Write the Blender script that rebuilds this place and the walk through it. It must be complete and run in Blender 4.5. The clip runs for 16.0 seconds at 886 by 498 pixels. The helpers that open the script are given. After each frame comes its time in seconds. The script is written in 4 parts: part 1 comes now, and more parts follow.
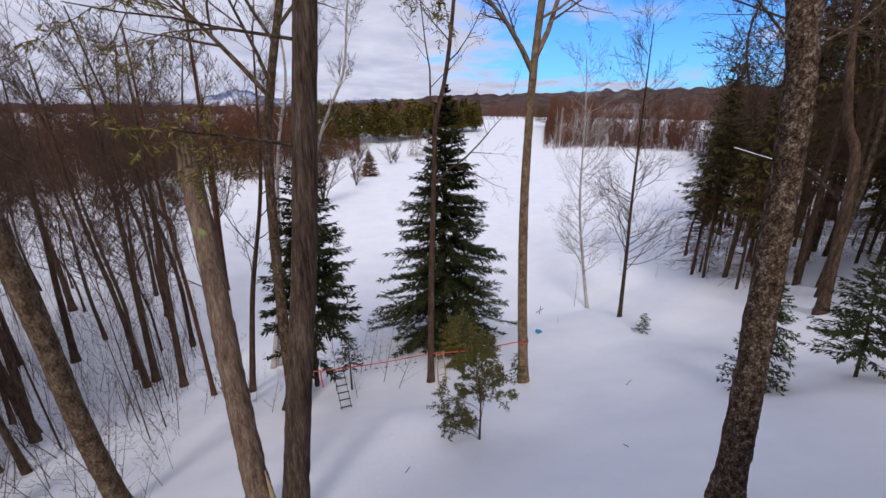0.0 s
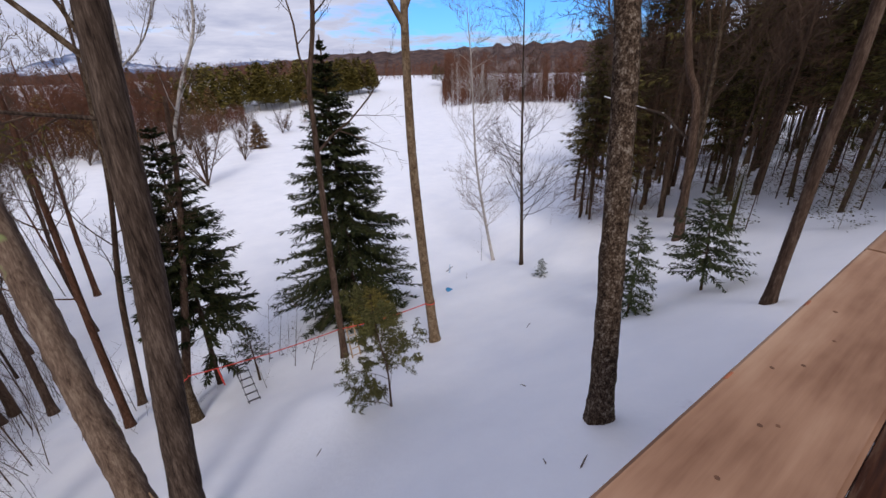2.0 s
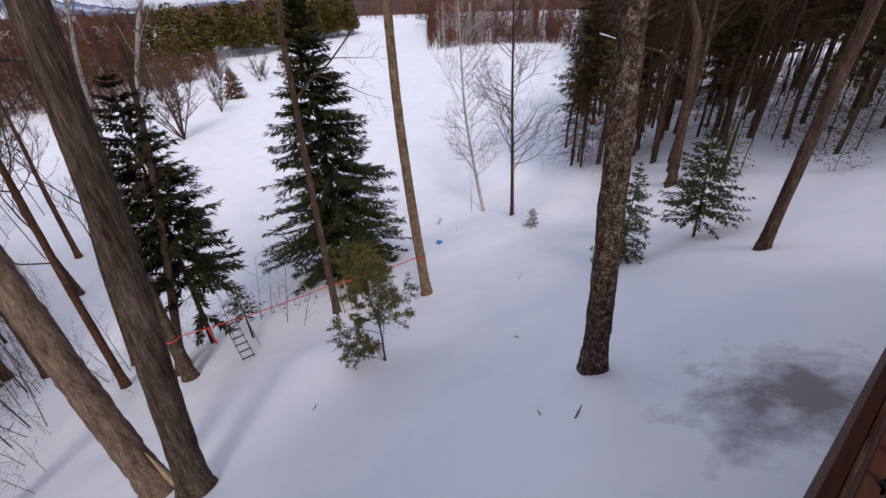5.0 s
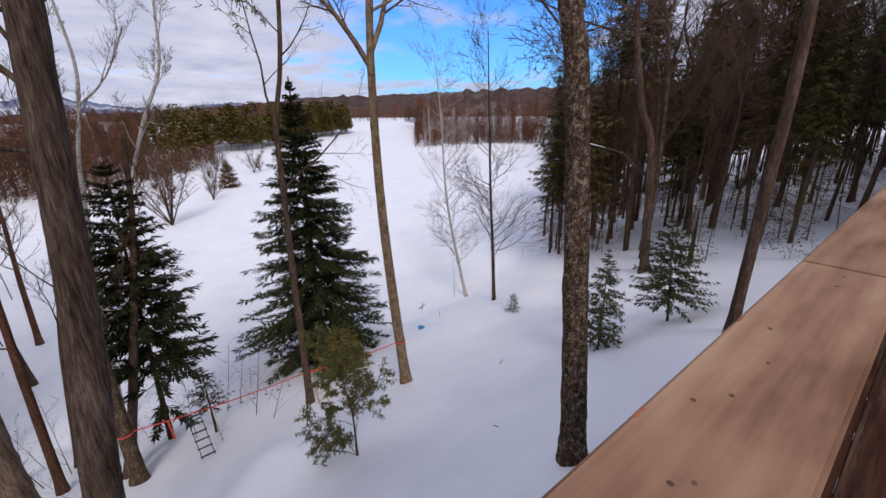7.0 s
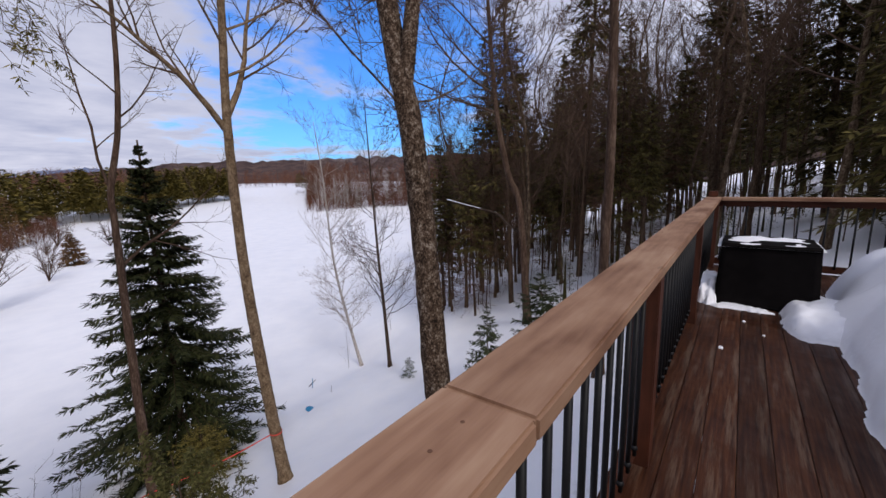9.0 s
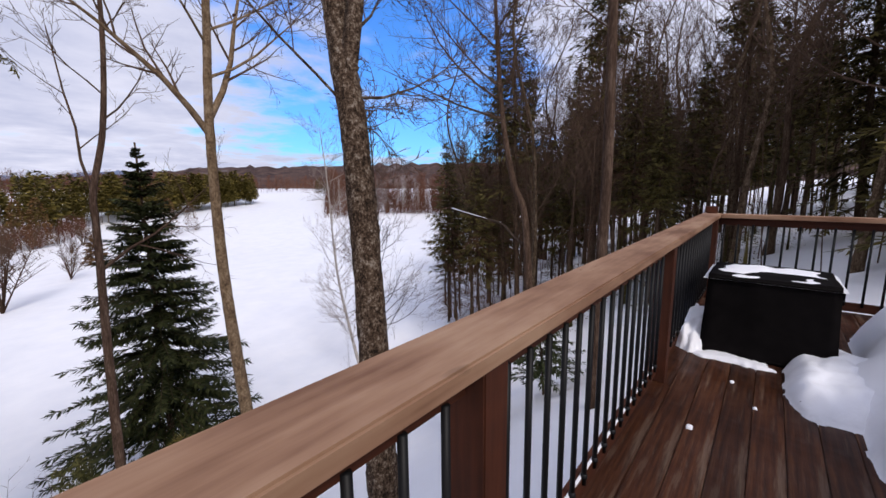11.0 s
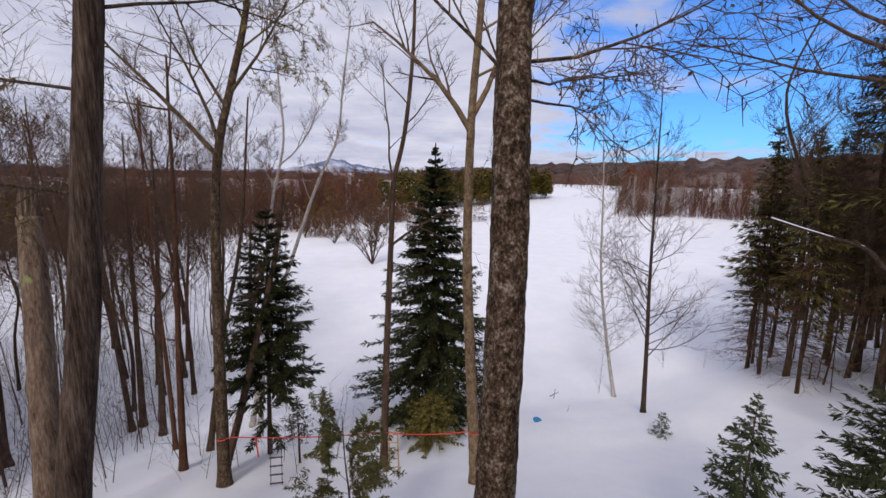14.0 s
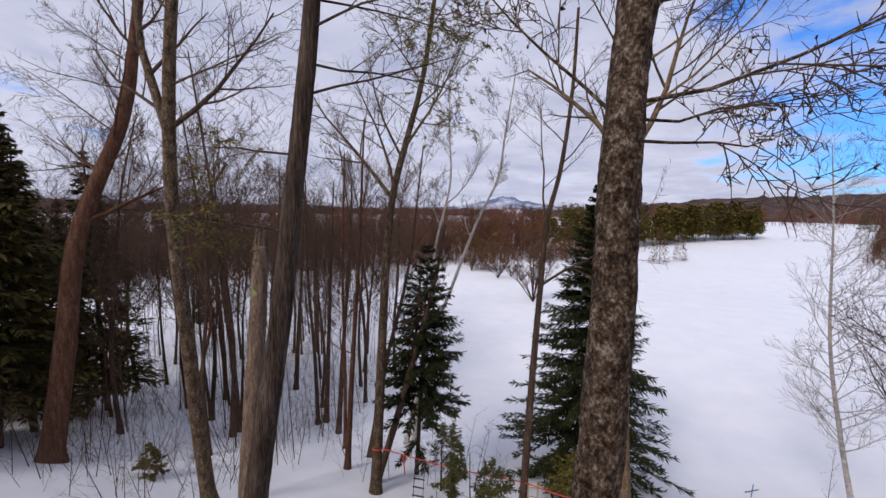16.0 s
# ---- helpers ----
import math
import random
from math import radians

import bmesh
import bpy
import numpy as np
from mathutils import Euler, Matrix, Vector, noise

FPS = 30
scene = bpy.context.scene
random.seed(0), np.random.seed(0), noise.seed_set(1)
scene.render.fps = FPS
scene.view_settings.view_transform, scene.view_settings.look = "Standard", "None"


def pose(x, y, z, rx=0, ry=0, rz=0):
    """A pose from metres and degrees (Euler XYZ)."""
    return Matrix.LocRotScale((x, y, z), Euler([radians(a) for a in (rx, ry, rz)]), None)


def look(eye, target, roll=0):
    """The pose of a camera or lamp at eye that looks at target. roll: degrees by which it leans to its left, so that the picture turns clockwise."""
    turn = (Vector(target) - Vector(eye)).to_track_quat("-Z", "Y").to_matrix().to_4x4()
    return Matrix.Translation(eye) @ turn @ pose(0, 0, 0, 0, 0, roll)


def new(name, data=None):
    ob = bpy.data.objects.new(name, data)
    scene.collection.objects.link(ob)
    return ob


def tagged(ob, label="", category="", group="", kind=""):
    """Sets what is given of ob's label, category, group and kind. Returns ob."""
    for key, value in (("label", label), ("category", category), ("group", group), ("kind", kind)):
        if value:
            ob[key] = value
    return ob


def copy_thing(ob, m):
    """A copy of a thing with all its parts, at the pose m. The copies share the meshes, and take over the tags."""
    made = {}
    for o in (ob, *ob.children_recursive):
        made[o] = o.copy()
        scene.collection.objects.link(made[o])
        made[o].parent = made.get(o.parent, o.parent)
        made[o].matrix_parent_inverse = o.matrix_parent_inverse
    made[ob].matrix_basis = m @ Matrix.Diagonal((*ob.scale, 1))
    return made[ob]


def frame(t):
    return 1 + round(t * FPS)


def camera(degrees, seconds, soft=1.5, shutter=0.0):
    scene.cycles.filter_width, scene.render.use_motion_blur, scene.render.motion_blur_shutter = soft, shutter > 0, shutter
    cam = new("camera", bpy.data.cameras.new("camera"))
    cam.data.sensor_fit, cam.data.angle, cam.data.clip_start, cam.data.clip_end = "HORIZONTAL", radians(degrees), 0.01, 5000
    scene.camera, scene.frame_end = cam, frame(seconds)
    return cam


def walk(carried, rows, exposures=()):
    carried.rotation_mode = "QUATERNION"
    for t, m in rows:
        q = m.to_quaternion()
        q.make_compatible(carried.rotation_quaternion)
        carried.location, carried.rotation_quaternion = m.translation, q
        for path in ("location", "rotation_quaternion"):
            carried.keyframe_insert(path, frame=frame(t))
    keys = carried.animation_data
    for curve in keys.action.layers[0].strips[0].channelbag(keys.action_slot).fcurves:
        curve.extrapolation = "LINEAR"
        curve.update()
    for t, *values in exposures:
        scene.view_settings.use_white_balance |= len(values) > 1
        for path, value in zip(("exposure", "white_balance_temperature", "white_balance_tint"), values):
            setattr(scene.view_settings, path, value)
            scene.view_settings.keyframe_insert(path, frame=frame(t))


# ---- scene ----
cam = camera(96.5, 16.0)
PATH = [
    (0, (-2.313, -0.051, 1.519), (-1.64, 1.72, 0.877), 0.3),
    (0.5, (-2.15, -0.152, 1.468), (-1.398, 1.586, 0.826), -0.3),
    (1, (-1.95, -0.105, 1.481), (-1.072, 1.57, 0.829), -0.1),
    (1.5, (-1.756, -0.034, 1.474), (-0.829, 1.546, 0.671), -1.2),
    (2, (-1.572, -0.083, 1.463), (-0.554, 1.434, 0.65), -1.8),
    (2.5, (-1.393, -0.112, 1.459), (-0.296, 1.329, 0.609), -1.2),
    (3, (-1.325, -0.075, 1.428), (-0.155, 1.298, 0.563), -0.5),
    (3.2, (-1.329, -0.086, 1.414), (-0.181, 1.273, 0.502), -1.8),
    (5.3, (-1.398, 0.217, 1.325), (-0.43, 1.636, 0.301), -1.8),
    (5.5, (-1.426, 0.208, 1.324), (-0.395, 1.702, 0.485), -1.1),
    (6, (-1.467, 0.11, 1.336), (-0.388, 1.619, 0.59), -0.6),
    (6.5, (-1.419, 0.015, 1.317), (-0.335, 1.522, 0.573), -1.5),
    (7, (-1.336, -0.094, 1.351), (-0.171, 1.4, 0.71), -1.3),
    (7.5, (-1.219, -0.171, 1.365), (-0.002, 1.324, 0.833), -1.3),
    (8, (-1.071, -0.26, 1.336), (0.193, 1.199, 0.813), -1.0),
    (8.5, (-0.8, -0.287, 1.328), (0.556, 1.104, 0.855), -0.7),
    (9, (-0.52, -0.312, 1.338), (1.049, 0.875, 0.982), -1.6),
    (9.2, (-0.436, -0.379, 1.356), (1.26, 0.62, 1.005), -1.8),
    (11.3, (0.869, -0.511, 1.31), (2.311, 0.84, 1.003), -0.4),
    (11.5, (1.026, -0.488, 1.328), (2.405, 0.928, 1.023), -0.3),
    (12, (1.31, -0.462, 1.376), (2.499, 1.11, 1.041), 0.1),
    (12.5, (1.623, -0.272, 1.35), (2.465, 1.511, 1.017), 0.8),
    (13, (1.882, -0.141, 1.341), (2.464, 1.741, 0.996), 0.1),
    (13.5, (2.207, -0.183, 1.35), (2.698, 1.729, 1.032), 1.0),
    (14, (2.463, -0.108, 1.31), (2.809, 1.834, 0.974), 0.9),
    (14.5, (2.649, -0.04, 1.321), (2.807, 1.921, 0.962), 0.2),
    (15, (2.853, -0.018, 1.328), (2.732, 1.938, 0.927), 1.2),
    (15.5, (3.003, -0.11, 1.368), (2.638, 1.824, 1.014), 0.6),
    (16, (3.065, -0.126, 1.425), (2.589, 1.809, 1.255), 1.0),
]
EXPOSURES = [(0, -0.1, 6450, 14), (8, -0.1, 6450, 14), (9.2, -0.16, 6450, 14), (11.3, 0.1, 6550, 14), (12.5, 0.02, 6700, 14), (14, -0.1, 6650, 14), (16, -0.12, 6450, 14)]
walk(cam, [(t, look(eye, target, roll)) for t, eye, target, roll in PATH], EXPOSURES)

# ---- world, sun, exposure ----
SUN_AZ, SUN_EL = radians(205.0), radians(41.0)
world = bpy.data.worlds.new("winter_sky")
scene.world = world
world.use_nodes = True


def build_sky():
    nt = world.node_tree
    nt.nodes.clear()
    N, L = nt.nodes.new, nt.links.new
    out, bg = N("ShaderNodeOutputWorld"), N("ShaderNodeBackground")
    bg.inputs["Strength"].default_value = 0.12
    sky = N("ShaderNodeTexSky")
    sky.sky_type, sky.sun_disc = "NISHITA", False
    sky.sun_elevation, sky.sun_rotation = SUN_EL, SUN_AZ
    co = N("ShaderNodeTexCoord")
    sep = N("ShaderNodeSeparateXYZ")
    L(co.outputs["Generated"], sep.inputs[0])

    def math(op, a, b=None, clamp=False):
        n = N("ShaderNodeMath")
        n.operation, n.use_clamp = op, clamp
        for i, v in enumerate((a, b)):
            if v is None:
                continue
            if isinstance(v, (int, float)):
                n.inputs[i].default_value = v
            else:
                L(v, n.inputs[i])
        return n.outputs[0]

    zz = math("ADD", math("MAXIMUM", sep.outputs[2], 0.0), 0.11)
    comb = N("ShaderNodeCombineXYZ")
    L(math("DIVIDE", sep.outputs[0], zz), comb.inputs[0])
    L(math("DIVIDE", sep.outputs[1], zz), comb.inputs[1])
    comb.inputs[2].default_value = 3.7

    def cloud_noise(scale, detail, rough):
        n = N("ShaderNodeTexNoise")
        n.inputs["Scale"].default_value, n.inputs["Detail"].default_value = scale, detail
        n.inputs["Roughness"].default_value = rough
        n.inputs["Distortion"].default_value = 0.25
        L(comb.outputs[0], n.inputs["Vector"])
        return n.outputs["Fac"]

    big, fine = cloud_noise(0.55, 5.0, 0.55), cloud_noise(1.9, 6.0, 0.6)
    # the cloud deck opens towards the north-east
    gap = N("ShaderNodeVectorMath")
    gap.operation = "DOT_PRODUCT"
    L(co.outputs["Generated"], gap.inputs[0])
    gap.inputs[1].default_value = Vector((0.66, 0.72, 0.22)).normalized()
    open_sky = N("ShaderNodeMapRange")
    open_sky.inputs["From Min"].default_value, open_sky.inputs["From Max"].default_value = 0.86, 1.0
    open_sky.inputs["To Min"].default_value, open_sky.inputs["To Max"].default_value = 0.14, -0.075
    L(gap.outputs["Value"], open_sky.inputs["Value"])
    dens = math("ADD", math("ADD", math("MULTIPLY", big, 0.62), math("MULTIPLY", fine, 0.38)), open_sky.outputs[0])
    cover = N("ShaderNodeMapRange")
    cover.interpolation_type = "SMOOTHSTEP"
    cover.inputs["From Min"].default_value, cover.inputs["From Max"].default_value = 0.42, 0.56
    L(dens, cover.inputs["Value"])
    body = N("ShaderNodeValToRGB")
    body.color_ramp.elements[0].position, body.color_ramp.elements[0].color = 0.38, (6.5, 6.7, 7.8, 1)
    body.color_ramp.elements[1].position, body.color_ramp.elements[1].color = 0.72, (3.7, 4.1, 5.6, 1)
    L(math("ADD", math("MULTIPLY", fine, 0.6), math("MULTIPLY", big, 0.45)), body.inputs[0])
    blue = N("ShaderNodeMix")
    blue.data_type, blue.blend_type = "RGBA", "MULTIPLY"
    blue.inputs["Factor"].default_value = 1.0
    L(sky.outputs[0], blue.inputs["A"])
    blue.inputs["B"].default_value = (0.40, 0.95, 1.75, 1)
    mix = N("ShaderNodeMix")
    mix.data_type = "RGBA"
    L(cover.outputs[0], mix.inputs["Factor"])
    L(blue.outputs["Result"], mix.inputs["A"])
    L(body.outputs[0], mix.inputs["B"])
    L(mix.outputs["Result"], bg.inputs["Color"])
    L(bg.outputs[0], out.inputs["Surface"])


build_sky()
sun = new("sun", bpy.data.lights.new("sun", "SUN"))
sun.data.energy, sun.data.angle, sun.data.color = 2.0, radians(14), (1.0, 0.95, 0.88)
sun.matrix_world = look((0, 0, 0), (-math.sin(SUN_AZ) * math.cos(SUN_EL), -math.cos(SUN_AZ) * math.cos(SUN_EL), -math.sin(SUN_EL)))


# ---- materials ----
def material(name, rough=0.85, metal=0.0, spec=0.3):
    m = bpy.data.materials.new(name)
    m.use_nodes = True
    b = m.node_tree.nodes["Principled BSDF"]
    b.inputs["Roughness"].default_value, b.inputs["Metallic"].default_value = rough, metal
    b.inputs["Specular IOR Level"].default_value = spec
    return m, m.node_tree, b


def noise_tex(nt, scale, detail=5.0, stretch=(1, 1, 1), rough=0.6, seed=0.0, coord="Object"):
    co, mp, n = nt.nodes.new("ShaderNodeTexCoord"), nt.nodes.new("ShaderNodeMapping"), nt.nodes.new("ShaderNodeTexNoise")
    mp.inputs["Scale"].default_value = stretch
    mp.inputs["Location"].default_value = (seed, seed * 1.7, seed * 0.3)
    n.inputs["Scale"].default_value, n.inputs["Detail"].default_value, n.inputs["Roughness"].default_value = scale, detail, rough
    nt.links.new(co.outputs[coord], mp.inputs["Vector"])
    nt.links.new(mp.outputs[0], n.inputs["Vector"])
    return n.outputs["Fac"]


def ramp(nt, fac, stops):
    r = nt.nodes.new("ShaderNodeValToRGB")
    els = r.color_ramp.elements
    while len(els) < len(stops):
        els.new(0.5)
    for e, (p, c) in zip(els, stops):
        e.position, e.color = p, (*c, 1)
    nt.links.new(fac, r.inputs[0])
    return r.outputs[0]


def mixc(nt, fac, a, b, blend="MIX"):
    m = nt.nodes.new("ShaderNodeMix")
    m.data_type, m.blend_type = "RGBA", blend
    for v, s in ((fac, m.inputs["Factor"]), (a, m.inputs["A"]), (b, m.inputs["B"])):
        if isinstance(v, (int, float)):
            s.default_value = v
        elif isinstance(v, tuple):
            s.default_value = (*v, 1)
        else:
            nt.links.new(v, s)
    return m.outputs["Result"]


def bump(nt, b, height, strength, dist):
    n = nt.nodes.new("ShaderNodeBump")
    n.inputs["Strength"].default_value, n.inputs["Distance"].default_value = strength, dist
    nt.links.new(height, n.inputs["Height"])
    nt.links.new(n.outputs[0], b.inputs["Normal"])


def tint_random(nt, col, lo, hi):
    """Vary a colour a little from object to object."""
    info = nt.nodes.new("ShaderNodeObjectInfo")
    var = ramp(nt, info.outputs["Random"], [(0.0, (lo,) * 3), (1.0, (hi,) * 3)])
    return mixc(nt, 1.0, col, var, "MULTIPLY")


def bark(name, stops, scale=6.0, stretch=(1, 1, 0.25), rough=0.95, fine=30.0, depth=0.02, moss=None):
    m, nt, b = material(name, rough, spec=0.15)
    big = noise_tex(nt, scale, 6, stretch, 0.65)
    small = noise_tex(nt, fine, 4, stretch, 0.6, 3.0)
    mixed = nt.nodes.new("ShaderNodeMath")
    mixed.operation = "MULTIPLY_ADD"
    nt.links.new(small, mixed.inputs[0])
    mixed.inputs[1].default_value = 0.45
    half = nt.nodes.new("ShaderNodeMath")
    half.operation = "MULTIPLY"
    nt.links.new(big, half.inputs[0])
    half.inputs[1].default_value = 0.55
    nt.links.new(half.outputs[0], mixed.inputs[2])
    col = ramp(nt, mixed.outputs[0], stops)
    if moss:
        spot = noise_tex(nt, moss[0], 3, (1, 1, 0.6), 0.5, 9.0)
        col = mixc(nt, ramp(nt, spot, [(moss[1], (0, 0, 0)), (moss[1] + 0.06, (1, 1, 1))]), col, moss[2])
    nt.links.new(tint_random(nt, col, 0.8, 1.15), b.inputs["Base Color"])
    bump(nt, b, mixed.outputs[0], 0.9, depth)
    return m


def snow_material():
    m, nt, b = material("snow", 0.6, spec=0.25)
    co = nt.nodes.new("ShaderNodeTexCoord")
    big = noise_tex(nt, 0.35, 4, seed=2)
    fine = noise_tex(nt, 9.0, 6, seed=5)
    crust = noise_tex(nt, 1.6, 5, seed=8)
    col = ramp(nt, big, [(0.3, (0.80, 0.81, 0.85)), (0.7, (0.88, 0.88, 0.90))])
    litter = noise_tex(nt, 14.0, 2, seed=13)
    col = mixc(nt, ramp(nt, litter, [(0.80, (0, 0, 0)), (0.83, (0.8, 0.8, 0.8))]), col, (0.16, 0.12, 0.09))
    # meltwater has dirtied the snow beside the deck
    sub = nt.nodes.new("ShaderNodeVectorMath")
    sub.operation = "DISTANCE"
    nt.links.new(co.outputs["Object"], sub.inputs[0])
    sub.inputs[1].default_value = (MELT[0], MELT[1], MELT[2])
    reach = nt.nodes.new("ShaderNodeMapRange")
    reach.inputs["From Min"].default_value, reach.inputs["From Max"].default_value = 0.2, 2.2
    reach.inputs["To Min"].default_value, reach.inputs["To Max"].default_value = 0.45, -0.25
    nt.links.new(sub.outputs["Value"], reach.inputs["Value"])
    blot = nt.nodes.new("ShaderNodeMath")
    blot.operation = "ADD"
    nt.links.new(noise_tex(nt, 2.2, 5, seed=21), blot.inputs[0])
    nt.links.new(reach.outputs[0], blot.inputs[1])
    col = mixc(nt, ramp(nt, blot.outputs[0], [(0.52, (0, 0, 0)), (0.95, (0.85, 0.85, 0.85))]), col, (0.17, 0.155, 0.15))
    nt.links.new(col, b.inputs["Base Color"])
    add = nt.nodes.new("ShaderNodeMath")
    add.operation = "MULTIPLY_ADD"
    nt.links.new(fine, add.inputs[0])
    add.inputs[1].default_value = 0.25
    nt.links.new(crust, add.inputs[2])
    bump(nt, b, add.outputs[0], 0.35, 0.06)
    b.inputs["Subsurface Weight"].default_value = 0.0
    return m


def wood_material(name, stops, knots=True, rough=0.7, grain_axis=0, joint=0.9):
    m, nt, b = material(name, rough, spec=0.25)
    st = [14, 14, 14]
    st[grain_axis] = 0.9
    grain = noise_tex(nt, 3.0, 6, tuple(st), 0.6)
    blotch = noise_tex(nt, 3.5, 4, (0.6, 1.4, 1.4), 0.55, 4)
    mx = nt.nodes.new("ShaderNodeMath")
    mx.operation = "MULTIPLY_ADD"
    nt.links.new(grain, mx.inputs[0])
    mx.inputs[1].default_value = 0.3 if knots else 0.5
    hf = nt.nodes.new("ShaderNodeMath")
    hf.operation = "MULTIPLY"
    nt.links.new(blotch, hf.inputs[0])
    hf.inputs[1].default_value = 0.7 if knots else 0.5
    nt.links.new(hf.outputs[0], mx.inputs[2])
    col = ramp(nt, mx.outputs[0], stops)
    if knots:
        spot = noise_tex(nt, 7.5, 2, (0.6, 1.5, 1.0), 0.4, 17)
        dark = tuple(c * 0.33 for c in stops[0][1])
        col = mixc(nt, ramp(nt, spot, [(0.74, (0, 0, 0)), (0.80, (0.5, 0.5, 0.5))]), col, dark)
    nt.links.new(tint_random(nt, col, joint, 1.08), b.inputs["Base Color"])
    bump(nt, b, grain, 0.15 if knots else 0.35, 0.004)
    return m


def deck_material():
    m, nt, b = material("stained_decking", 0.5, spec=0.2)
    grain = noise_tex(nt, 3.0, 6, (0.8, 16, 16), 0.6)
    worn = noise_tex(nt, 2.6, 7, (0.35, 5.0, 1), 0.7, 6)
    col = ramp(nt, grain, [(0.3, (0.015, 0.005, 0.0025)), (0.5, (0.045, 0.0145, 0.006)), (0.75, (0.088, 0.034, 0.013))])
    col = mixc(nt, ramp(nt, worn, [(0.54, (0, 0, 0)), (0.68, (0.6, 0.6, 0.6))]), col, (0.17, 0.12, 0.085))
    nt.links.new(tint_random(nt, col, 0.7, 1.2), b.inputs["Base Color"])
    wet = noise_tex(nt, 3.0, 3, seed=11)
    rr = ramp(nt, wet, [(0.35, (0.36, 0.36, 0.36)), (0.65, (0.7, 0.7, 0.7))])
    nt.links.new(rr, b.inputs["Roughness"])
    bump(nt, b, grain, 0.4, 0.003)
    return m


def leaf_material(name, dark, light, rough=0.7):
    m, nt, b = material(name, rough, spec=0.08)
    geo = nt.nodes.new("ShaderNodeNewGeometry")
    col = ramp(nt, geo.outputs["Random Per Island"], [(0.0, dark), (1.0, light)])
    nt.links.new(tint_random(nt, col, 0.75, 1.15), b.inputs["Base Color"])
    return m


def plain(name, col, rough=0.6, metal=0.0, var=0.15, scale=12.0, spec=0.3):
    m, nt, b = material(name, rough, metal, spec)
    n = noise_tex(nt, scale, 4)
    lo, hi = tuple(c * (1 - var) for c in col), tuple(min(1, c * (1 + var)) for c in col)
    nt.links.new(ramp(nt, n, [(0.3, lo), (0.7, hi)]), b.inputs["Base Color"])
    bump(nt, b, n, 0.15, 0.003)
    return m


MELT = (3.9, 0.35, -2.95)
SNOW = snow_material()
BARK_DARK = bark("plated_dark_bark", [(0.40, (0.014, 0.009, 0.006)), (0.48, (0.06, 0.037, 0.023)), (0.54, (0.12, 0.082, 0.055)), (0.62, (0.28, 0.235, 0.19))], 13, (1, 1, 0.8), fine=40, depth=0.03, moss=(1.5, 0.70, (0.07, 0.075, 0.02)))
BARK_TAN = bark("tan_flaky_bark", [(0.34, (0.05, 0.03, 0.018)), (0.48, (0.16, 0.105, 0.06)), (0.64, (0.30, 0.22, 0.14))], 6, (1, 1, 0.6), fine=22)
BARK_MOTTLED = bark("mottled_bark", [(0.37, (0.022, 0.014, 0.008)), (0.48, (0.075, 0.048, 0.028)), (0.58, (0.14, 0.10, 0.066)), (0.66, (0.24, 0.20, 0.15))], 8, (1, 1, 0.5), fine=26)
BARK_GREY = bark("grey_fibrous_bark", [(0.38, (0.016, 0.010, 0.007)), (0.5, (0.056, 0.037, 0.026)), (0.64, (0.125, 0.090, 0.068))], 9, (1, 1, 0.09), fine=40, depth=0.015)
BARK_STUMP = bark("weathered_dead_wood", [(0.34, (0.04, 0.024, 0.016)), (0.5, (0.15, 0.10, 0.07)), (0.66, (0.27, 0.20, 0.14))], 8, (1, 1, 0.12), fine=34, moss=(2.2, 0.66, (0.22, 0.25, 0.10)))
BARK_BROWN = bark("brown_bark", [(0.34, (0.022, 0.013, 0.009)), (0.5, (0.07, 0.042, 0.028)), (0.68, (0.16, 0.11, 0.08))], 8, (1, 1, 0.2), fine=30)
BARK_RED = bark("reddish_bark", [(0.34, (0.035, 0.016, 0.01)), (0.5, (0.10, 0.045, 0.026)), (0.68, (0.18, 0.10, 0.065))], 7, (1, 1, 0.2), fine=30)
BARK_BIRCH = bark("pale_birch_bark", [(0.33, (0.05, 0.04, 0.035)), (0.42, (0.30, 0.26, 0.23)), (0.6, (0.55, 0.51, 0.47))], 5, (0.5, 0.5, 2.2), fine=20, depth=0.006)
BARK_FOREST = bark("brown_forest_bark", [(0.34, (0.022, 0.013, 0.008)), (0.5, (0.068, 0.042, 0.026)), (0.68, (0.16, 0.115, 0.08))], 7, (1, 1, 0.25), fine=30)
TWIG = plain("grey_brown_twig", (0.085, 0.05, 0.031), 0.9, scale=3)
TWIG_RED = plain("red_brown_twig", (0.125, 0.052, 0.029), 0.9, var=0.35, scale=0.12)
TWIG_DEAD = plain("dead_conifer_twig", (0.12, 0.062, 0.034), 0.95, var=0.4, scale=0.5)
TWIG_PALE = plain("pale_twig", (0.23, 0.18, 0.15), 0.9, scale=3)
NEEDLE = leaf_material("spruce_needles", (0.010, 0.014, 0.006), (0.050, 0.055, 0.020))
NEEDLE_DARK = leaf_material("forest_needles", (0.034, 0.030, 0.010), (0.155, 0.124, 0.040))
NEEDLE_FRESH = leaf_material("young_conifer_needles", (0.018, 0.026, 0.011), (0.075, 0.088, 0.040))
NEEDLE_OLIVE = leaf_material("cedar_scales", (0.06, 0.055, 0.012), (0.22, 0.175, 0.048))
NEEDLE_CEDAR = leaf_material("young_cedar_scales", (0.035, 0.038, 0.012), (0.135, 0.125, 0.045))
NEEDLE_RUST = leaf_material("rusty_conifer_needles", (0.09, 0.044, 0.016), (0.24, 0.135, 0.055))
PINE = leaf_material("olive_pine_needles", (0.07, 0.060, 0.014), (0.21, 0.160, 0.040))
DEAD_LEAF = leaf_material("withered_leaf", (0.04, 0.02, 0.012), (0.10, 0.05, 0.03))
